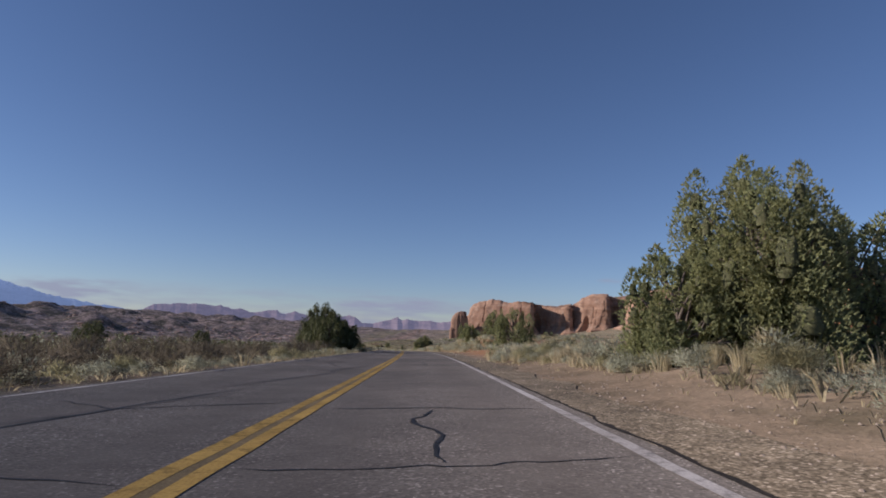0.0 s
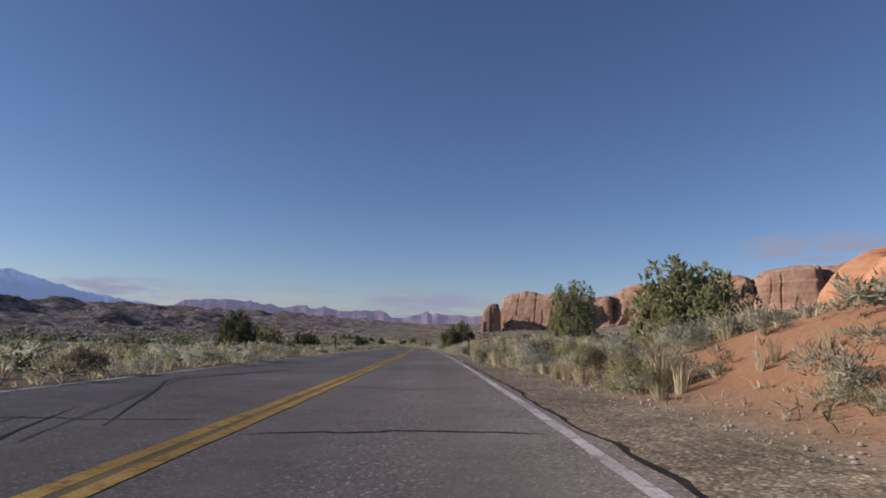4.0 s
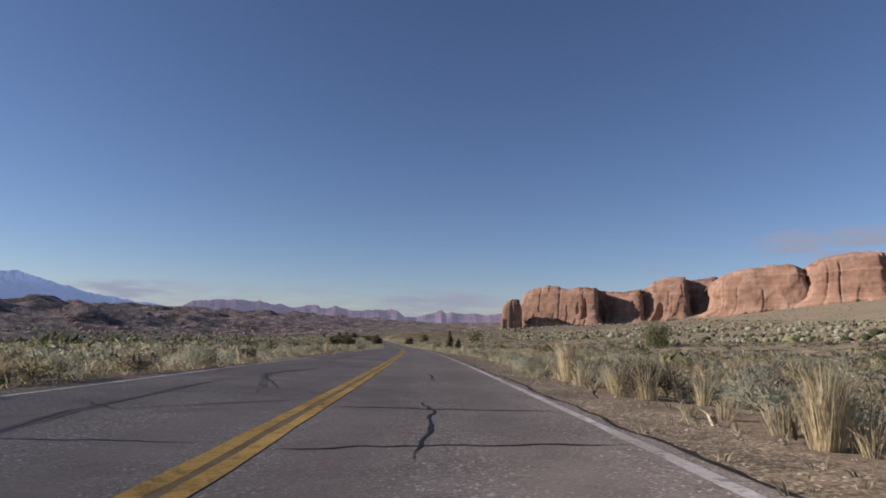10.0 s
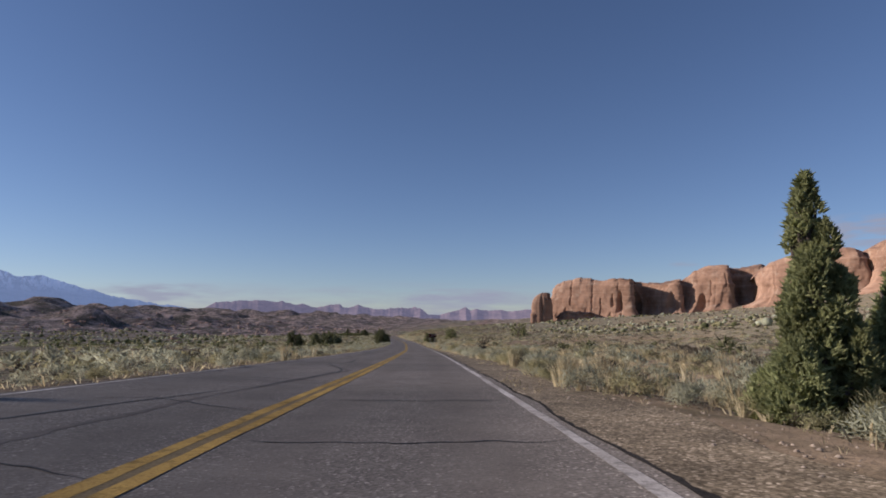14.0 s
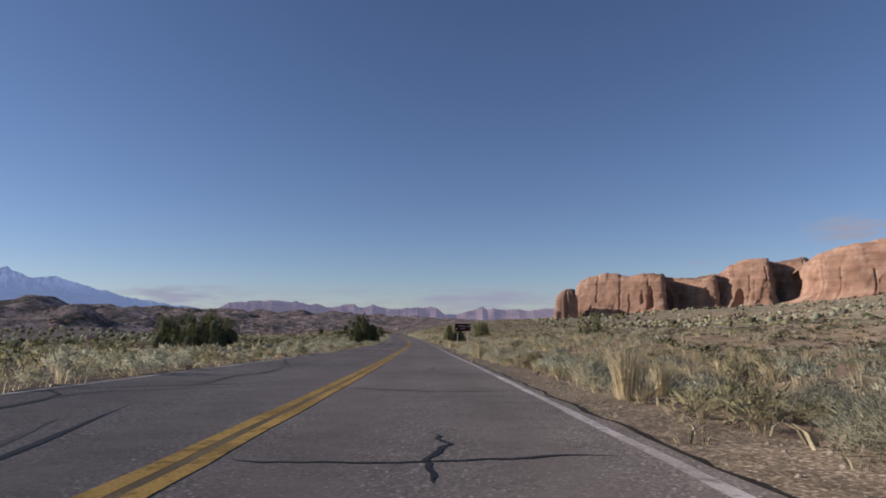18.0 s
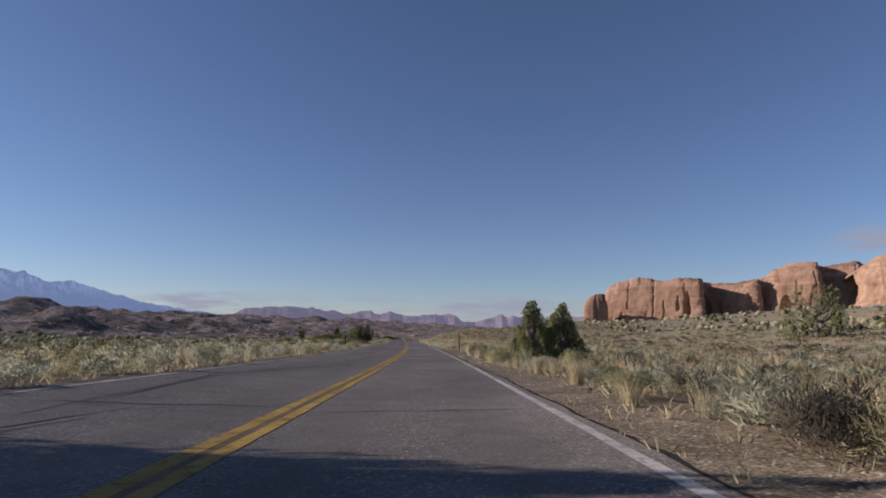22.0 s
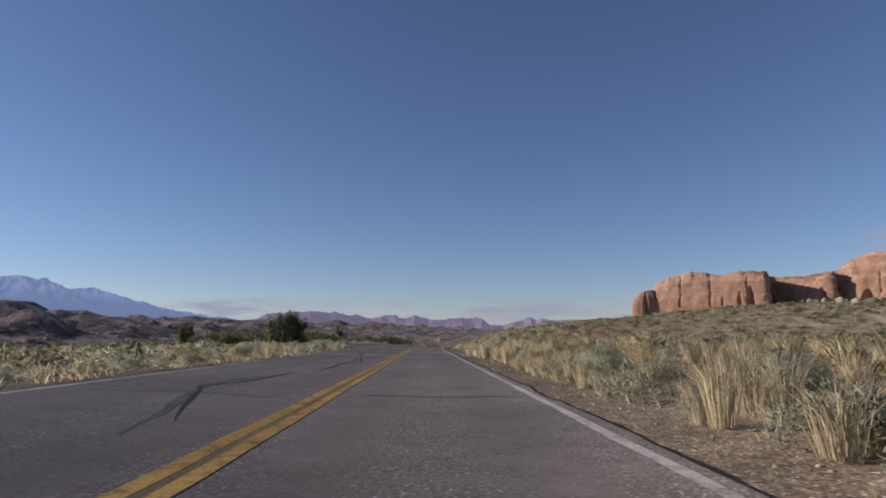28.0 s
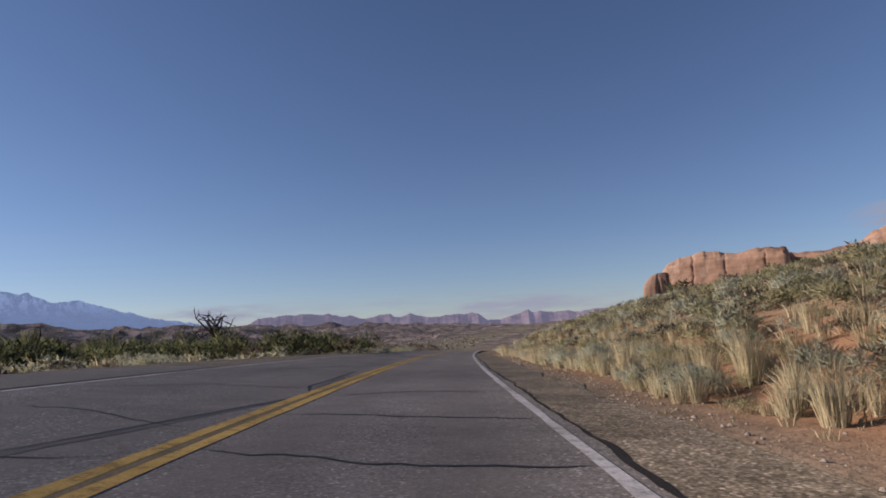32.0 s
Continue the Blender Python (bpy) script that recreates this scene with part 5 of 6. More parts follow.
def cliff_wall(plan, seed, z0, mat, niches=(), back=(0.25, 1.0), step_m=1.6, rows=64, smooth_m=18.0):
    """A continuous cliff. plan: (x, y, top, rim) corner by corner, from its near end; every stretch between two
    marked corners (rim given as a negative number) becomes a buttress of its own. niches: (x, foot, half width, height, depth)."""
    pts = np.array(plan, float) - (0, 0, CLIFF_DROP, 0)
    z0 = z0 - CLIFF_DROP
    seg = np.hypot(np.diff(pts[:, 0]), np.diff(pts[:, 1]))
    d = np.concatenate([[0], np.cumsum(seg)])
    q = np.arange(0, d[-1], step_m)
    k = max(1, int(smooth_m / step_m))
    w = np.hanning(2 * k + 3)[1:-1]
    w /= w.sum()

    def eased(v):
        e = np.concatenate([np.full(k, v[0]), v, np.full(k, v[-1])])
        return np.convolve(e, w, "valid")

    x, y, top = (eased(np.interp(q, d, pts[:, c])) for c in (0, 1, 2))
    rim = 2.1 * eased(np.interp(q, d, np.abs(pts[:, 3])))
    tx, ty = np.gradient(x), np.gradient(y)
    ln = np.hypot(tx, ty)
    nx, ny = ty / ln, -tx / ln                      # outwards, towards the road
    bx, by = np.array(back) / math.hypot(*back)
    r = np.random.default_rng(seed)
    top = top + 1.5 * fbm(q / 30, 0 * q, seed + 4, 3) + 1.6 * step(vnoise(q / 12, 0 * q, seed + 5), 0.1, 0.4) - 0.8
    tall = top - z0
    foot = ground(x, y)
    arch = [(float(q[np.argmin(np.abs(x - ax))]), z, wd, ht, dp) for ax, z, wd, ht, dp in niches]
    for qc in np.arange(14, d[-1], 34) + r.normal(0, 9, len(np.arange(14, d[-1], 34))):
        arch.append((qc, z0 + 8 + 26 * r.random(), 4 + 9 * r.random(), 14 + 30 * r.random(), 3 + 6 * r.random()))
    joints = [(qc, 0.8 + 0.8 * r.random(), 2.5 + 4 * r.random(), r.random() * 0.5, 0.5 + 0.6 * r.random()) for qc in np.sort(r.random(int(d[-1] / 75))) * d[-1]]
    cap = np.maximum(5.5 + 4.5 * fbm(q / 26, 0 * q, seed + 17, 3), 2.0)
    v = np.concatenate([np.linspace(0, 1, rows), np.ones(4)])
    deep = np.concatenate([np.zeros(rows), np.array([6, 25, 70, 160.0])])
    lay, dark = [], []
    for h, back_m in zip(v, deep):
        hh = tall * h
        gap = tall - hh
        round_ = rim * (1 - np.sqrt(np.clip(1 - (1 - np.clip(gap / (rim * 0.9), 0, 1)) ** 2, 0, 1))) * 0.8
        bed = hh + 4 * vnoise(q / 70, 0 * q, seed + 3)
        upper = step(h + 0.12 * vnoise(q / 40, 0 * q, seed + 9), 0.45, 0.75)
        ledge = 2.2 * (step(vnoise(bed / 7.5, 0 * q, seed + 2), -0.1, 0.25) - 0.5) * (0.25 + upper) + 0.8 * fbm(q / 8.0, hh / 9.0, seed + 12, 3)
        bulge = 4.0 * vnoise(q / 30, hh / 45, seed + 6) + 2.0 * fbm(q / 16, hh / 16, seed + 7, 3)
        cut = 0 * q
        for qc, z, wd, ht, dp in arch:
            u, g = (q - qc) / wd, np.clip((z0 + hh - z) / ht, -0.3, 2)
            cut = np.maximum(cut, dp * np.sqrt(np.clip(1 - u * u - g * np.abs(g), 0, 1)) * step(g, -0.3, 0.0))
        for qc, wd, dp, h0, h1 in joints:
            cut = np.maximum(cut, dp * np.exp(-((q - qc - 2 * vnoise(hh / 15, 0 * q, seed)) / wd) ** 2) * (h > h0) * (h < h1))
        talus = (24 + 16 * vnoise(q / 34, 0 * q, seed + 15)) * np.exp(-np.maximum(z0 + hh - foot, 0) / (12.0 + 5 * vnoise(q / 48, 0 * q, seed + 16)))
        brow = 2.4 * np.exp(-((gap - 0.5 * cap) / (0.5 * cap)) ** 2) - 3.0 * np.exp(-((gap - 1.6 * cap) / (0.45 * cap)) ** 2)
        brow = brow * np.clip(1.5 - rim / 46, 0.05, 1)
        out = ledge * (h < 0.985) + bulge * (1 - 0.4 * h) + talus - cut * (back_m == 0) + brow + 5.0 * (1 - h)
        lay.append(np.stack([x + nx * out + bx * (back_m + round_), y + ny * out + by * (back_m + round_), z0 + hh - 0.05 * back_m], -1))
        dark.append(np.clip(1.35 - gap / np.maximum(cap, 2.0), 0, 1) * step(fbm(q / 14, hh / 7, seed + 21, 3), -0.45, 0.15) * np.clip(1.7 - rim / 46, 0.35, 1))
    P, D = np.stack(lay, 0), np.stack(dark, 0)
    marks = [0] + [int(np.searchsorted(q, d[i])) for i in range(1, len(pts) - 1) if pts[i, 3] < 0] + [len(q) - 1]
    for n_, (a_, b_) in enumerate(zip(marks, marks[1:])):
        piece = P[:, a_:b_ + 1]
        me = mesh_of("sandstone_cliff", piece.reshape(-1, 3), grid_faces(*piece.shape[:2]), mat, True)
        me.attributes.new("cap", "FLOAT", "POINT").data.foreach_set("value", D[:, a_:b_ + 1].ravel().astype(np.float32))
        ob = new("sandstone_cliff", me)
        tagged(ob, "massive red sandstone buttress with a dark ledgy cap" if n_ % 2 else "rounded red sandstone cliff with arched hollows", "cliff", "sandstone wall")


# corners of the long wall from its free end: x, y, top, rounding of the rim (negative: a new buttress begins)
cliff_wall([(96, 1790, 14, 6), (92, 1742, 20, 6), (105, 1734, 24, 6), (150, 1738, 22, 8), (188, 1756, 14, 8)], 41, -14, M_wall)
cliff_wall([(82, 1905, 66, 24), (86, 1872, 92, 30), (116, 1846, 108, 34), (150, 1826, 112, 34), (182, 1808, 105, 30), (204, 1796, 99, -22),
            (224, 1784, 103, 14), (262, 1764, 101, 14), (270, 1780, 99, -12), (272, 1850, 99, 12), (306, 1868, 99, 12),
            (338, 1822, 95, -14), (352, 1800, 98, 14), (376, 1786, 101, 14), (384, 1800, 101, 14), (388, 1828, 102, -14),
            (400, 1822, 106, 22), (414, 1796, 124, 30), (442, 1770, 136, 34), (474, 1750, 137, 34), (488, 1768, 134, 26), (496, 1818, 129, 16), (526, 1822, 131, -16),
            (540, 1800, 134, 16), (562, 1786, 136, 16), (577, 1796, 135, 16), (590, 1836, 135, 16), (640, 1830, 137, 16), (700, 1780, 143, 20)], 43, -12, M_wall,
           niches=((238, 28, 7, 44, 18), (222, 36, 4, 28, 6), (428, 6, 13, 58, 26), (292, 10, 20, 62, 26), (360, 30, 9, 40, 10), (556, 8, 15, 74, 22), (516, 8, 20, 70, 14), (470, 44, 12, 40, 5)))
cliff_wall([(506, 1680, 100, 22), (500, 1622, 112, 26), (510, 1580, 126, 30), (536, 1552, 136, 30), (580, 1524, 141, 26), (618, 1500, 141, 24), (636, 1500, 136, 22), (646, 1530, 130, -16),
            (650, 1514, 134, 16), (640, 1474, 140, 20), (654, 1452, 150, 22), (690, 1432, 158, 22), (730, 1412, 162, 20), (752, 1426, 160, 16), (762, 1470, 158, -16),
            (786, 1440, 164, 18), (850, 1404, 178, 20), (940, 1360, 186, 24), (1060, 1330, 192, 26)], 45, 0, M_wall,
           niches=((584, 20, 26, 60, 5), (700, 20, 12, 70, 8)))
cliff("sandstone_tower", 57, 1738, 42, 60, -28, -24, 60, 1, "free-standing sandstone prow at the end of the wall", dome=0.34, n=120, flute=0.20, power=5.0)
cliff("sandstone_block", 64, 1730, 17, 26, -20, 48, 66, 31, "dark cap block balanced on the prow", M_cap, dome=0.12, n=60, m=24, flute=0.16, power=6.0)
cliff("sandstone_tower", 37, 1724, 20, 36, -24, -24, 24, 21, "lower shoulder block of the sandstone prow", dome=0.3, n=90, flute=0.2, power=5.0)
cliff("sandstone_dome", 760, 1230, 230, 190, 20, 5, 165, 11, "smooth orange slickrock dome", M_slick, dome=0.7, flute=0.05)
cliff("sandstone_dome", 520, 800, 150, 140, 15, -2, 104, 12, "smooth orange slickrock dome", M_slick, dome=0.7, flute=0.05)
cliff("sandstone_dome", 660, 690, 260, 200, 25, -2, 150, 13, "smooth orange slickrock slope", M_slick, dome=0.85, flute=0.05)


# ---- distance: mesas and mountains ----
def ridge(name, pts, depth, base, mat, seed, rough, label, steps=420, steep=0.36):
    """A far ridge through crest points (x, y, z), with cliffs under its rim and slopes below."""
    pts = np.array(pts, float)
    k = np.linspace(0, len(pts) - 1, steps)
    i = np.minimum(k.astype(int), len(pts) - 2)
    f = (k - i)[:, None]
    c = pts[i] * (1 - f) + pts[i + 1] * f
    dist = np.concatenate([[0], np.cumsum(np.linalg.norm(np.diff(c[:, :2], axis=0), axis=1))])
    c[:, 2] += rough * fbm(dist / 120, 0 * dist, seed, 5)
    d = -c[:, :2] / np.linalg.norm(c[:, :2], axis=1)[:, None]     # towards the valley
    prof = np.array([(-1.0, 0.0), (-0.25, 0.92), (0, 1.0), (0.03, 0.93), (0.10, 1 - steep), (0.2, 0.8 - steep), (0.5, 0.16), (1.0, 0.0)])
    lay = []
    for j, (out, h) in enumerate(prof):
        wob = 1 + 0.35 * fbm(dist / 120 + 3 * j, 0 * dist, seed + 7, 4) * (0 < j < 7)
        q = c.copy()
        q[:, :2] += d * (out * depth * wob)[:, None]
        q[:, 2] = base + (c[:, 2] - base) * np.clip(h * (1 + 0.12 * fbm(dist / 70 + 5 * j, 0 * dist, seed + 11, 3) * (0 < j < 7 and j != 2)), 0, 1.05)
        lay.append(q)
    P = np.stack(lay, 0).reshape(-1, 3)
    ob = new(name, mesh_of(name, P, grid_faces(len(prof), steps), mat, True))
    return tagged(ob, label, "backdrop", kind="structure")


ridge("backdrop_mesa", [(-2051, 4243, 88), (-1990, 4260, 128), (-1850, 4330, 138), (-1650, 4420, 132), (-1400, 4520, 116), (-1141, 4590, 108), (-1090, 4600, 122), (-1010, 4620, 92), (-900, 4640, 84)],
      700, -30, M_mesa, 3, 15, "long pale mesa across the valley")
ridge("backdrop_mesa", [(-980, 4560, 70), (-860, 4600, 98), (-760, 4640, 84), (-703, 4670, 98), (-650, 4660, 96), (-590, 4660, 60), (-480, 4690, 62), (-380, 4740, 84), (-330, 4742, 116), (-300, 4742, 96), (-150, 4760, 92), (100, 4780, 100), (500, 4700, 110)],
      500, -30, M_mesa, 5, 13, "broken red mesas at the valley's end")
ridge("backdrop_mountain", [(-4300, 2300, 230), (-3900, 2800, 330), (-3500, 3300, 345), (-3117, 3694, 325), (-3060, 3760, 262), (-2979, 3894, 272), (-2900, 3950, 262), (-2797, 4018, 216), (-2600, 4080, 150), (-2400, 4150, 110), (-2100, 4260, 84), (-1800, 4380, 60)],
      900, -30, M_mount, 9, 14, "snow-flecked mountain range far off, blue with painted-in haze", 300, 0.3)


# ---- rock outcrops on the plain ----
r = np.random.default_rng(77)
cnt = 4800
s_, o_ = 60 + 1900 * r.random(cnt), -(75 + 1200 * r.random(cnt) ** 1.5)
x_, y_ = at(np.minimum(s_, 980), o_)
y_ = y_ + np.maximum(s_ - 980, 0)
scatter("rock_outcrops", [lump(6, 4, i + 150, 0.35) for i in range(4)], x_, y_, (2 + 9 * r.random(cnt) ** 3) * np.clip(-o_ / 350, 0.4, 1), 0.22 + 0.26 * r.random(cnt), M_pale, 78,
        "pale pink rounded outcrops of petrified dunes", "rock", -0.3)

# ---- loose stones on the shoulders ----
def pebble(seed):
    r = np.random.default_rng(seed)
    a = np.arange(6) * np.pi / 3 + r.normal(0, 0.2, 6)
    q = 0.5 + 0.12 * r.normal(0, 1, 6)
    v = np.concatenate([np.stack([np.cos(a) * q, np.sin(a) * q, 0 * a], 1), np.stack([np.cos(a[::2]) * 0.26, np.sin(a[::2]) * 0.26, 0.42 + 0.1 * r.random(3)], 1)])
    return v, np.array([(0, 1, 6), (1, 2, 7), (2, 3, 7), (3, 4, 8), (4, 5, 8), (5, 0, 6), (1, 7, 6), (3, 8, 7), (5, 6, 8), (6, 7, 8)])


for side, cnt in ((1, 26000), (-1, 1500)):
    r = np.random.default_rng(90 + side)
    s_ = -5 + 750 * r.random(cnt)
    o_ = (2.16 + 1.1 * r.random(cnt) + (verge_right(s_) - 2.4) * r.random(cnt) ** 5) if side > 0 else verge_left(s_) + 0.5 * r.random(cnt)
    x_, y_ = at(s_, o_)
    scatter("shoulder_stones", [pebble(i + 170) for i in range(4)], x_, y_, 0.022 + 0.05 * r.random(cnt) ** 4, 0.5 + 0.4 * r.random(cnt), M_stone, 95 + side,
            "loose pale stones along the shoulder", "stones", -0.006)

# stones and clods strewn over the wide bare verges
r = np.random.default_rng(97)
cnt = 3000
s_ = np.where(r.random(cnt) < 0.75, 2 + 102 * r.random(cnt), 674 + 32 * r.random(cnt))
o_ = 2.9 + (verge_right(s_) - 2.6) * r.random(cnt)
x_, y_ = at(s_, o_)
scatter("strewn_stones", [pebble(i + 180) for i in range(4)], x_, y_, 0.02 + 0.05 * r.random(cnt) ** 5, 0.6 + 0.4 * r.random(cnt), M_stone, 98, "stones and clods strewn over the bare verge", "stones", -0.008)

# ---- sealed cracks ----
def crack_strip(s, o, width, seed, lift=0.005):
    """A wandering ribbon of tar over the asphalt, through points given along and across."""
    s, o = np.asarray(s, float), np.asarray(o, float)
    t = np.linspace(0, 1, max(8, int(8 * (len(s) - 1) + np.hypot(np.ptp(s), np.ptp(o)) * 4)))
    k = np.linspace(0, 1, len(s))
    ss, oo = np.interp(t, k, s), np.interp(t, k, o)
    ss = ss + 0.07 * fbm(t * 9, 0 * t + seed, seed, 3)
    oo = oo + 0.05 * fbm(t * 9, 0 * t - seed, seed + 5, 3)
    ds, do = np.gradient(ss), np.gradient(oo)
    ln = np.hypot(ds, do) + 1e-9
    w = width * (0.6 + 0.5 * np.abs(fbm(t * 12, 0 * t, seed + 9, 2)))
    w = w * np.clip(np.minimum(t, 1 - t) * 7, 0.2, 1)
    rows2 = []
    for sg in (-0.5, 0.5):
        a, b = ss - sg * w * do / ln, oo + sg * w * ds / ln
        x, y = at(a, b)
        rows2.append(np.stack([x, y, road_z(np.interp(a, GRID_S, GRID_Y), b) + lift], -1))
    P = np.stack(rows2, 1).reshape(-1, 3)
    return P, grid_faces(len(ss), 2)


def add_crack(piece, mat=M_tar):
    ob = new("tar_seal", mesh_of("tar_seal", *piece, mat))
    ob.parent = road


KNOWN = [8.4, 4.6, 30.1, 25.8, 49.5, 139.7, 143.4, 162.8, 158.6, 185.1, 179.9, 206.7, 202.1, 228.4, 225.4, 250.8, 246.9, 272.2, 297.7, 292.9,
         290.7, 313.3, 383.4, 378.9, 400.5, 423.7, 447.8, 444.4, 471.0, 475.2, 491.9, 510.6, 517.3, 539.9, 535.0, 556.3, 563.5, 625.8,
         648.4, 644.9, 641.7, 666.4, 689.2, 685.7, 711.5, 708.4, 715.0]
rc = np.random.default_rng(5)
extra = [s0 for s0 in np.arange(-2, 760, 5.4) + rc.normal(0, 1.2, 142)[:len(np.arange(-2, 760, 5.4))] if min(abs(s0 - k) for k in KNOWN) > 3.2]
for n_, s0 in enumerate(KNOWN + extra):
    c0 = float(centre(s0))
    a_, b_ = c0 + 0.25, c0 + 3.3
    if n_ >= len(KNOWN) and rc.random() < 0.3:
        a_, b_ = c0 + 0.25 + rc.random(), c0 + 3.3 - rc.random()
    add_crack(crack_strip([s0 + 0.35 * rc.normal(), s0 + 0.1 * rc.normal(), s0 + 0.2 * rc.normal()], [a_, (a_ + b_) / 2, b_], 0.035 + 0.035 * rc.random(), 10 + n_))
    if rc.random() < 0.75:
        add_crack(crack_strip([s0 + 0.3 * rc.normal(), s0 + 0.5 * rc.normal(), s0 + 0.8 * rc.normal()], [c0 - 4.0 + rc.random(), c0 - 2.2, c0 - 0.25], 0.03 + 0.03 * rc.random(), 410 + n_))
# long wandering cracks: one in the far lane, shorter ones between the near lane's wheel tracks
s0 = -3.0
n_ = 0
while s0 < 745:
    ln_ = 7 + 12 * rc.random()
    c0 = float(centre(s0))
    q0, q1, q2 = (c0 - 2.1 + 0.75 * rc.normal() for _ in range(3))
    add_crack(crack_strip([s0, s0 + ln_ * 0.45, s0 + ln_ * 0.55, s0 + ln_], [q0, q1, q1 + 0.5 * rc.normal(), q2], 0.045 + 0.045 * rc.random(), 900 + n_))
    add_crack(crack_strip([s0 - 1, s0 + ln_ * 0.45, s0 + ln_ * 0.55, s0 + ln_ * 0.9], [q0 - 0.1, q1 + 0.05, q1 + 0.3 * rc.normal(), q2], 0.16 + 0.10 * rc.random(), 1900 + n_, 0.003), M_tar_worn)
    s0 += ln_ * (0.75 + 0.5 * rc.random())
    n_ += 1
for s0, s1, q in ((4.6, 8.4, 0.1), (25.5, 31.5, -0.2), (36.5, 40.5, -0.3), (48.0, 53.5, -0.15), (59, 66, -0.25), (80, 84, 0.0), (150, 156, 0.05), (157.5, 158.6, 0.9),
                  (178, 180, -0.1), (201.8, 206.5, -0.05), (210.5, 211.6, 0.0), (216, 217, 0.1), (224.8, 229.5, -0.1), (235, 238, 0.1), (367, 369.5, -0.2), (372, 376.5, 0.0),
                  (378.2, 383.4, 0.0), (399.8, 402, 0.05), (415, 417, 0.1), (693, 696, 0.3), (721, 724, -0.6)):
    add_crack(crack_strip([s0, s0 * 0.6 + s1 * 0.4, s0 * 0.3 + s1 * 0.7, s1], [q, q + 0.12 * rc.normal(), q + 0.15 * rc.normal(), q + 0.1 * rc.normal()], 0.042 + 0.02 * rc.random(), 1300 + int(s0)))


# ---- roadside posts and the sign ----
def plain_mat(name, colour, rough, metal=0.0, grain=40):
    m, nt, b = material(name, rough)
    n = tex_noise(nt, grain, 4, 0.6, vec=nt.nodes.new("ShaderNodeTexCoord").outputs["Object"])
    r2 = ramp(nt, [(0.3, tuple(c * 0.72 for c in colour)), (0.7, tuple(min(1, c * 1.15) for c in colour))])
    nt.links.new(n.outputs["Fac"], r2.inputs[0])
    nt.links.new(r2.outputs[0], b.inputs["Base Color"])
    b.inputs["Metallic"].default_value = metal
    return m


M_post = plain_mat("brown_post_paint", (0.085, 0.055, 0.04), 0.7)
M_sign = plain_mat("brown_sign_sheeting", (0.075, 0.022, 0.016), 0.45, 0, 6)
M_signpost = plain_mat("pale_painted_steel", (0.62, 0.58, 0.52), 0.5, 0.1)
M_letter = plain_mat("white_sign_lettering", (0.72, 0.70, 0.68), 0.5)
M_bolt = plain_mat("zinc_bolt", (0.45, 0.45, 0.44), 0.4, 0.8)


def marker_post(s, o, height=1.5):
    x, y, z = ground_at(s, o)
    base = tagged(new("marker_post"), "slim dark brown roadside marker post", "post", "marker posts")
    base.matrix_basis = pose(x, y, z - 0.1, 1.2, -0.8, math.degrees(np.interp(y, GRID_Y, GRID_A)))
    bm = bmesh.new()
    box(bm, -0.045, 0.045, -0.03, 0.03, 0, height + 0.1, 0.008)
    part("shaft", bm_mesh("shaft", bm, M_post), base)
    bm = bmesh.new()
    box(bm, -0.035, 0.035, -0.036, -0.031, height - 0.12, height + 0.04, 0.002)
    part("reflector", bm_mesh("reflector", bm, M_bolt), base, "small dull reflector plate")
    return base


for s0, o0 in ((136.2, 3.5), (137.5, -7.1), (541, 3.5), (542, -7.1)):
    marker_post(s0, o0)


def text_mesh(words, size, depth=0.004):
    c = bpy.data.curves.new("lettering", "FONT")
    c.body, c.size, c.extrude, c.align_x, c.space_character = words, size, depth, "CENTER", 1.12
    ob = bpy.data.objects.new("lettering", c)
    scene.collection.objects.link(ob)
    me = bpy.data.meshes.new_from_object(ob.evaluated_get(bpy.context.evaluated_depsgraph_get()))
    bpy.data.objects.remove(ob)
    me.materials.clear()
    me.materials.append(M_letter)
    return me


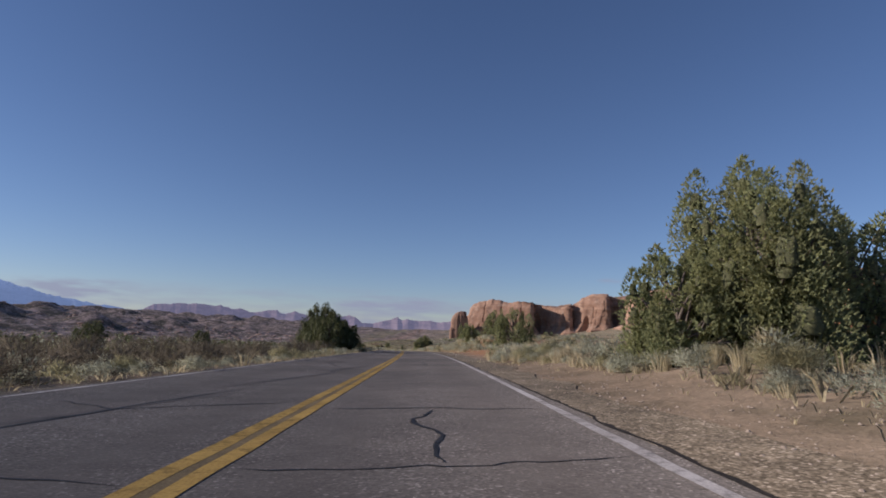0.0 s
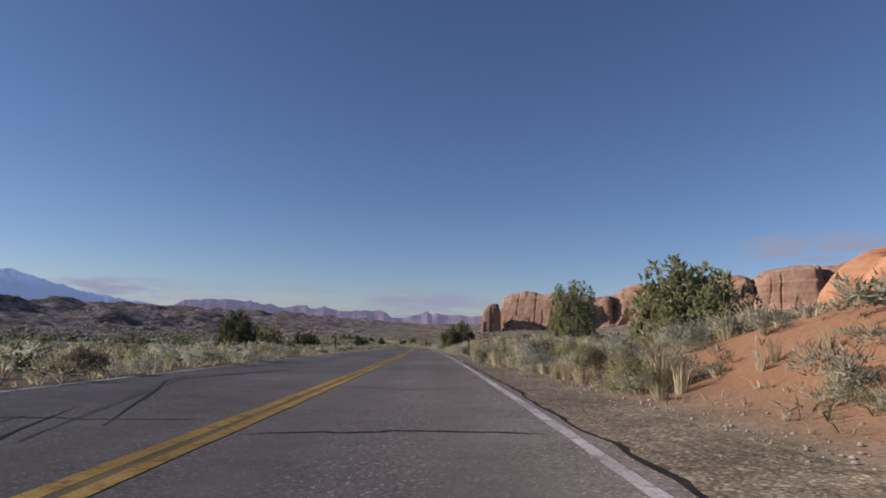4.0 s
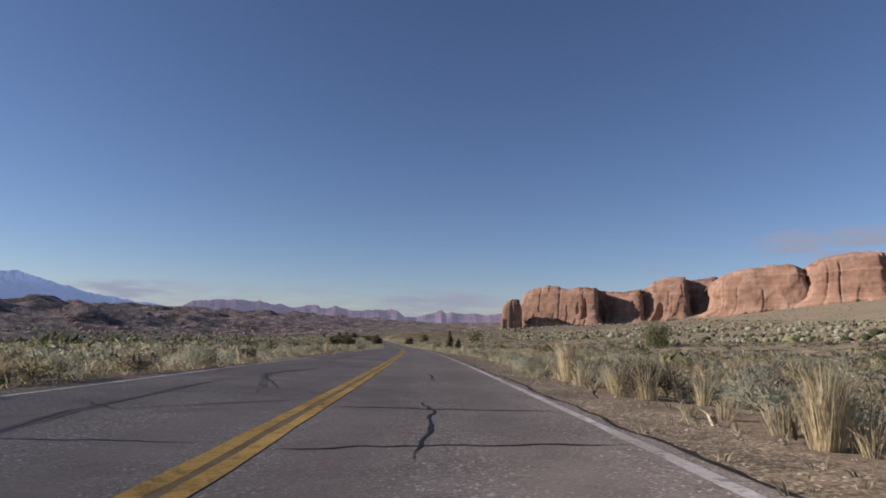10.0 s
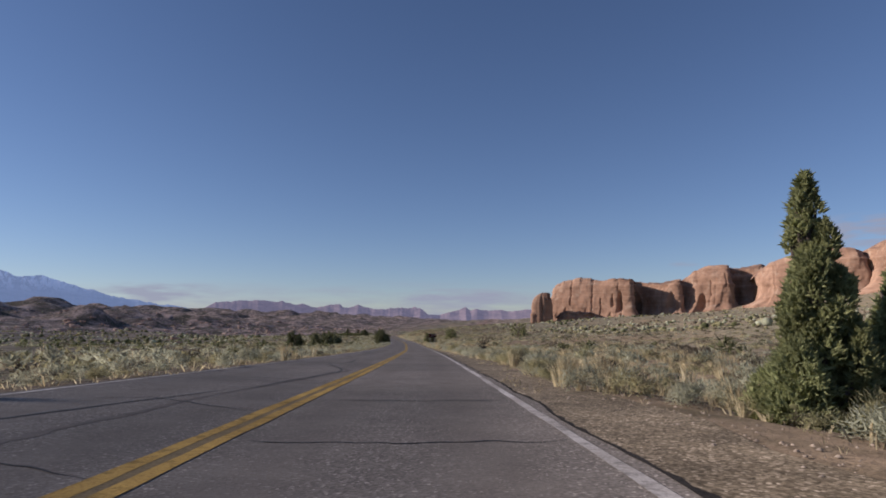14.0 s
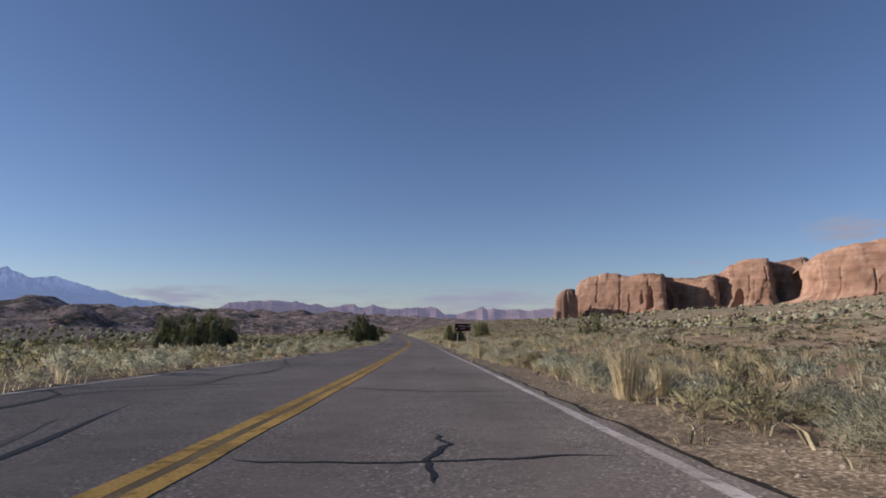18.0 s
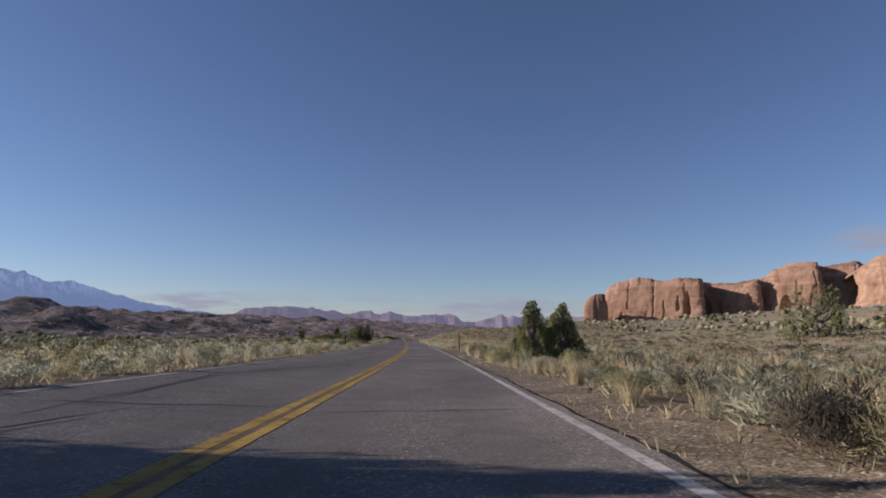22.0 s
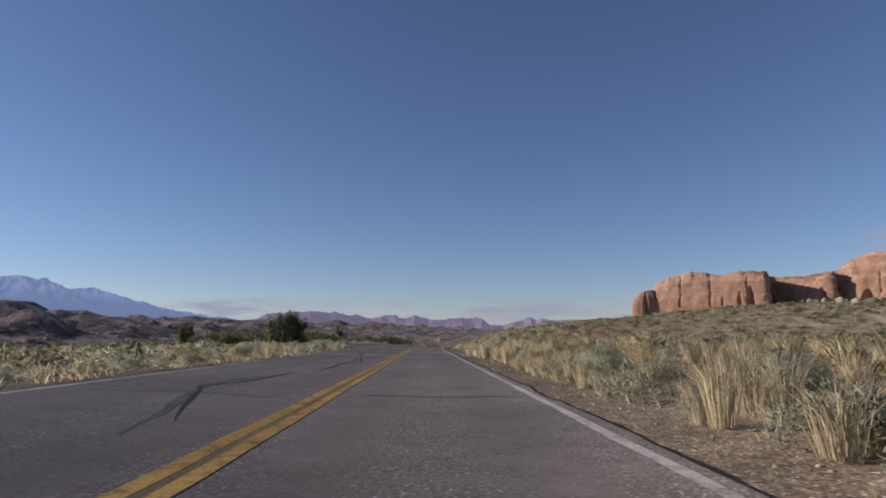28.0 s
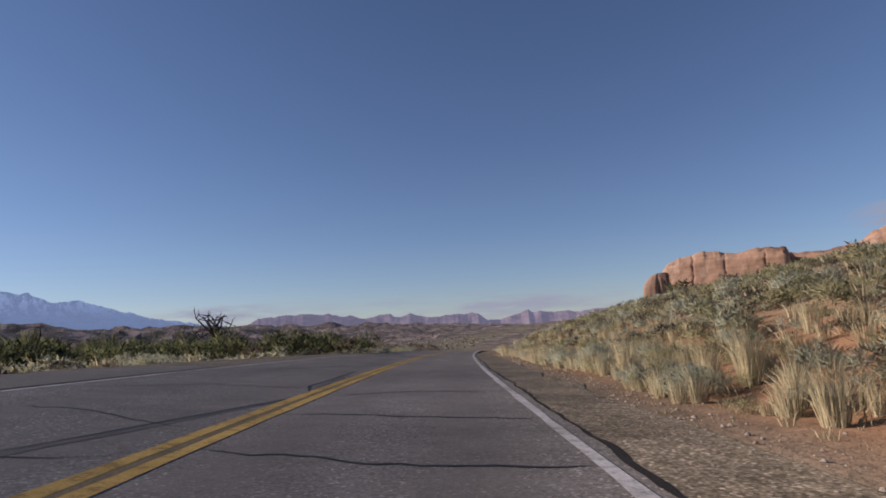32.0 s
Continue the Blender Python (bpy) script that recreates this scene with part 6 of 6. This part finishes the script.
def park_sign(s, o_left, turn):
    x, y, z = ground_at(s, o_left + 0.98)
    zr = float(road_z(np.interp(s, GRID_S, GRID_Y), 2.0))
    base = tagged(new("road_sign"), "brown park sign on two pale posts, reading petrified dunes", "sign")
    base.matrix_basis = pose(x, y, z, 0, 0, math.degrees(float(np.interp(y, GRID_Y, GRID_A))) + turn)
    lo, hi = zr + 1.93 - z, zr + 2.96 - z
    bm = bmesh.new()
    box(bm, -0.98, 1.24, -0.02, 0.02, lo, hi, 0.01)
    board = part("board", bm_mesh("board", bm, M_sign), base, "dark brown sign board")
    for px in (-0.56, 0.86):
        bm = bmesh.new()
        box(bm, px - 0.035, px + 0.035, 0.022, 0.085, -0.4, hi - 0.08, 0.006)
        part("post", bm_mesh("post", bm, M_signpost), base, "pale square steel post")
        for pz in (lo + 0.15, hi - 0.18):
            bm = bmesh.new()
            bmesh.ops.create_cone(bm, cap_ends=True, segments=10, radius1=0.014, radius2=0.012, depth=0.012, matrix=Matrix.Translation((px, -0.026, pz)) @ Matrix.Rotation(radians(90), 4, "X"))
            part("bolt", bm_mesh("bolt", bm, M_bolt), base)
    for words, px, pz in (("PETRIFIED", 0.06, lo + 0.60), ("DUNES", 0.16, lo + 0.26)):
        part("lettering", text_mesh(words, 0.225), base, "white capital letters", pose(px, -0.026, pz, 90, 0, 0))
    bm = bmesh.new()
    box(bm, -0.74, -0.56, -0.027, -0.021, lo + 0.325, lo + 0.365)
    vs = [bm.verts.new(p) for p in ((-0.73, -0.027, lo + 0.265), (-0.73, -0.027, lo + 0.425), (-0.86, -0.027, lo + 0.345), (-0.73, -0.0215, lo + 0.265), (-0.73, -0.0215, lo + 0.425), (-0.86, -0.0215, lo + 0.345))]
    for f in ((0, 1, 2), (5, 4, 3), (0, 3, 4, 1), (1, 4, 5, 2), (2, 5, 3, 0)):
        bm.faces.new([vs[i] for i in f])
    part("arrow", bm_mesh("arrow", bm, M_letter), base, "white arrow")
    bm = bmesh.new()
    box(bm, 0.86, 1.10, -0.026, -0.021, lo + 0.52, lo + 0.82, 0.004)
    sq = part("pictogram", bm_mesh("pictogram", bm, M_sign), base, "small framed camera pictogram")
    bm = bmesh.new()
    box(bm, 0.90, 1.06, -0.031, -0.0265, lo + 0.60, lo + 0.71, 0.004)
    box(bm, 0.94, 1.00, -0.031, -0.0265, lo + 0.71, lo + 0.735)
    part("pictogram_shape", bm_mesh("pictogram_shape", bm, M_letter), sq)
    for bx in ((0.845, 0.86, lo + 0.505, lo + 0.835), (1.10, 1.115, lo + 0.505, lo + 0.835), (0.86, 1.10, lo + 0.505, lo + 0.52), (0.86, 1.10, lo + 0.82, lo + 0.835)):
        bm = bmesh.new()
        box(bm, bx[0], bx[1], -0.028, -0.021, bx[2], bx[3])
        part("border", bm_mesh("border", bm, M_letter), sq)
    return base


park_sign(480.3, 4.5, 14)


# ---- thicket beyond the turnout ----
r = np.random.default_rng(61)
cnt = 420
s_, o_ = 736 + 76 * r.random(cnt), -(20 + 34 * r.random(cnt))
o_ = np.where(s_ < 752, np.minimum(o_, -24), o_)
x_, y_ = at(s_, o_)
scatter("thicket", SAGE_HALF, x_, y_, 1.4 + 1.6 * r.random(cnt), 0.7 + 0.3 * r.random(cnt), M_sage_green, 62, "tall green brush thicket beyond the turnout", "brush")
cnt = 260
s_, o_ = 745 + 90 * r.random(cnt), -(8 + 30 * r.random(cnt))
x_, y_ = at(s_, o_)
scatter("brown_thicket", SAGE_HALF, x_, y_, 1.2 + 1.4 * r.random(cnt), 0.6 + 0.3 * r.random(cnt), M_brown, 63, "dark brown brush thicket beyond the turnout", "brush")
cnt = 420
s_ = 700 + 60 * r.random(cnt)
o_ = verge_left(s_) - 1.5 - 16 * r.random(cnt)
x_, y_ = at(s_, o_)
scatter("dark_thicket", SAGE_HALF, x_, y_, 1.7 + 1.6 * r.random(cnt), 0.75 + 0.25 * r.random(cnt), M_juniper_dark, 64, "dark green brush along the turnout's far edge", "brush")
cnt = 420
s_ = 700 + 60 * r.random(cnt)
o_ = verge_right(s_) + 0.1 + 4.0 * r.random(cnt) ** 1.5
x_, y_ = at(s_, o_)
scatter("tall_dry_grass", TUFT, x_, y_, 0.45 + 0.4 * r.random(cnt), 0.7 + 0.4 * r.random(cnt), M_grass, 65, "tall pale dry grass at the foot of the red hill", "grass")
cnt = 600
s_ = 592 + 100 * r.random(cnt)
o_ = verge_right(s_) + 0.1 + 10.0 * r.random(cnt) ** 1.4
x_, y_ = at(s_, o_)
scatter("dry_grass_slope_foot", TUFT, x_, y_, 0.5 + 0.5 * r.random(cnt), 0.7 + 0.3 * r.random(cnt), M_grass, 66, "pale dry grass below the slope", "grass")
cnt = 26
s_, o_ = 567 + 11 * r.random(cnt), -(8.2 + 5.5 * r.random(cnt))
x_, y_ = at(s_, o_)
scatter("brown_shrubs", BRUSH, x_, y_, 1.2 + 0.9 * r.random(cnt), 0.6 + 0.2 * r.random(cnt), M_brown, 67, "brown shrubs round the half-dead juniper", "brush")


# ---- boulders ----
def boulder(s, o, wide, tall, seed):
    x, y, z = ground_at(s, o)
    v, f = lump(14, 9, seed, 0.10)
    r = np.random.default_rng(seed)
    for _ in range(5):                      # cut flat faces into it
        n = r.normal(0, 1, 3) + (0, 0, 0.3)
        n /= np.linalg.norm(n)
        over = np.maximum((v - (0, 0, 0.45)) @ n - 0.36, 0)
        v = v - over[:, None] * n * 0.85
    ob = new("boulder", mesh_of("boulder", v * (wide, wide * 0.8, tall), f, M_boulder, False))
    ob.matrix_basis = pose(x, y, z - 0.08, 0, 0, 70 * seed)
    tagged(ob, "reddish sandstone boulder beside the shoulder", "rock", "boulders")


M_boulder = speckled("red_boulder_rock", (0.20, 0.10, 0.065), (0.38, 0.215, 0.14), 9, 1.5, 0.95, 0.8, None, 0.03)
boulder(515.5, 6.9, 1.2, 0.75, 3)
boulder(516.5, 7.9, 0.9, 0.5, 4)
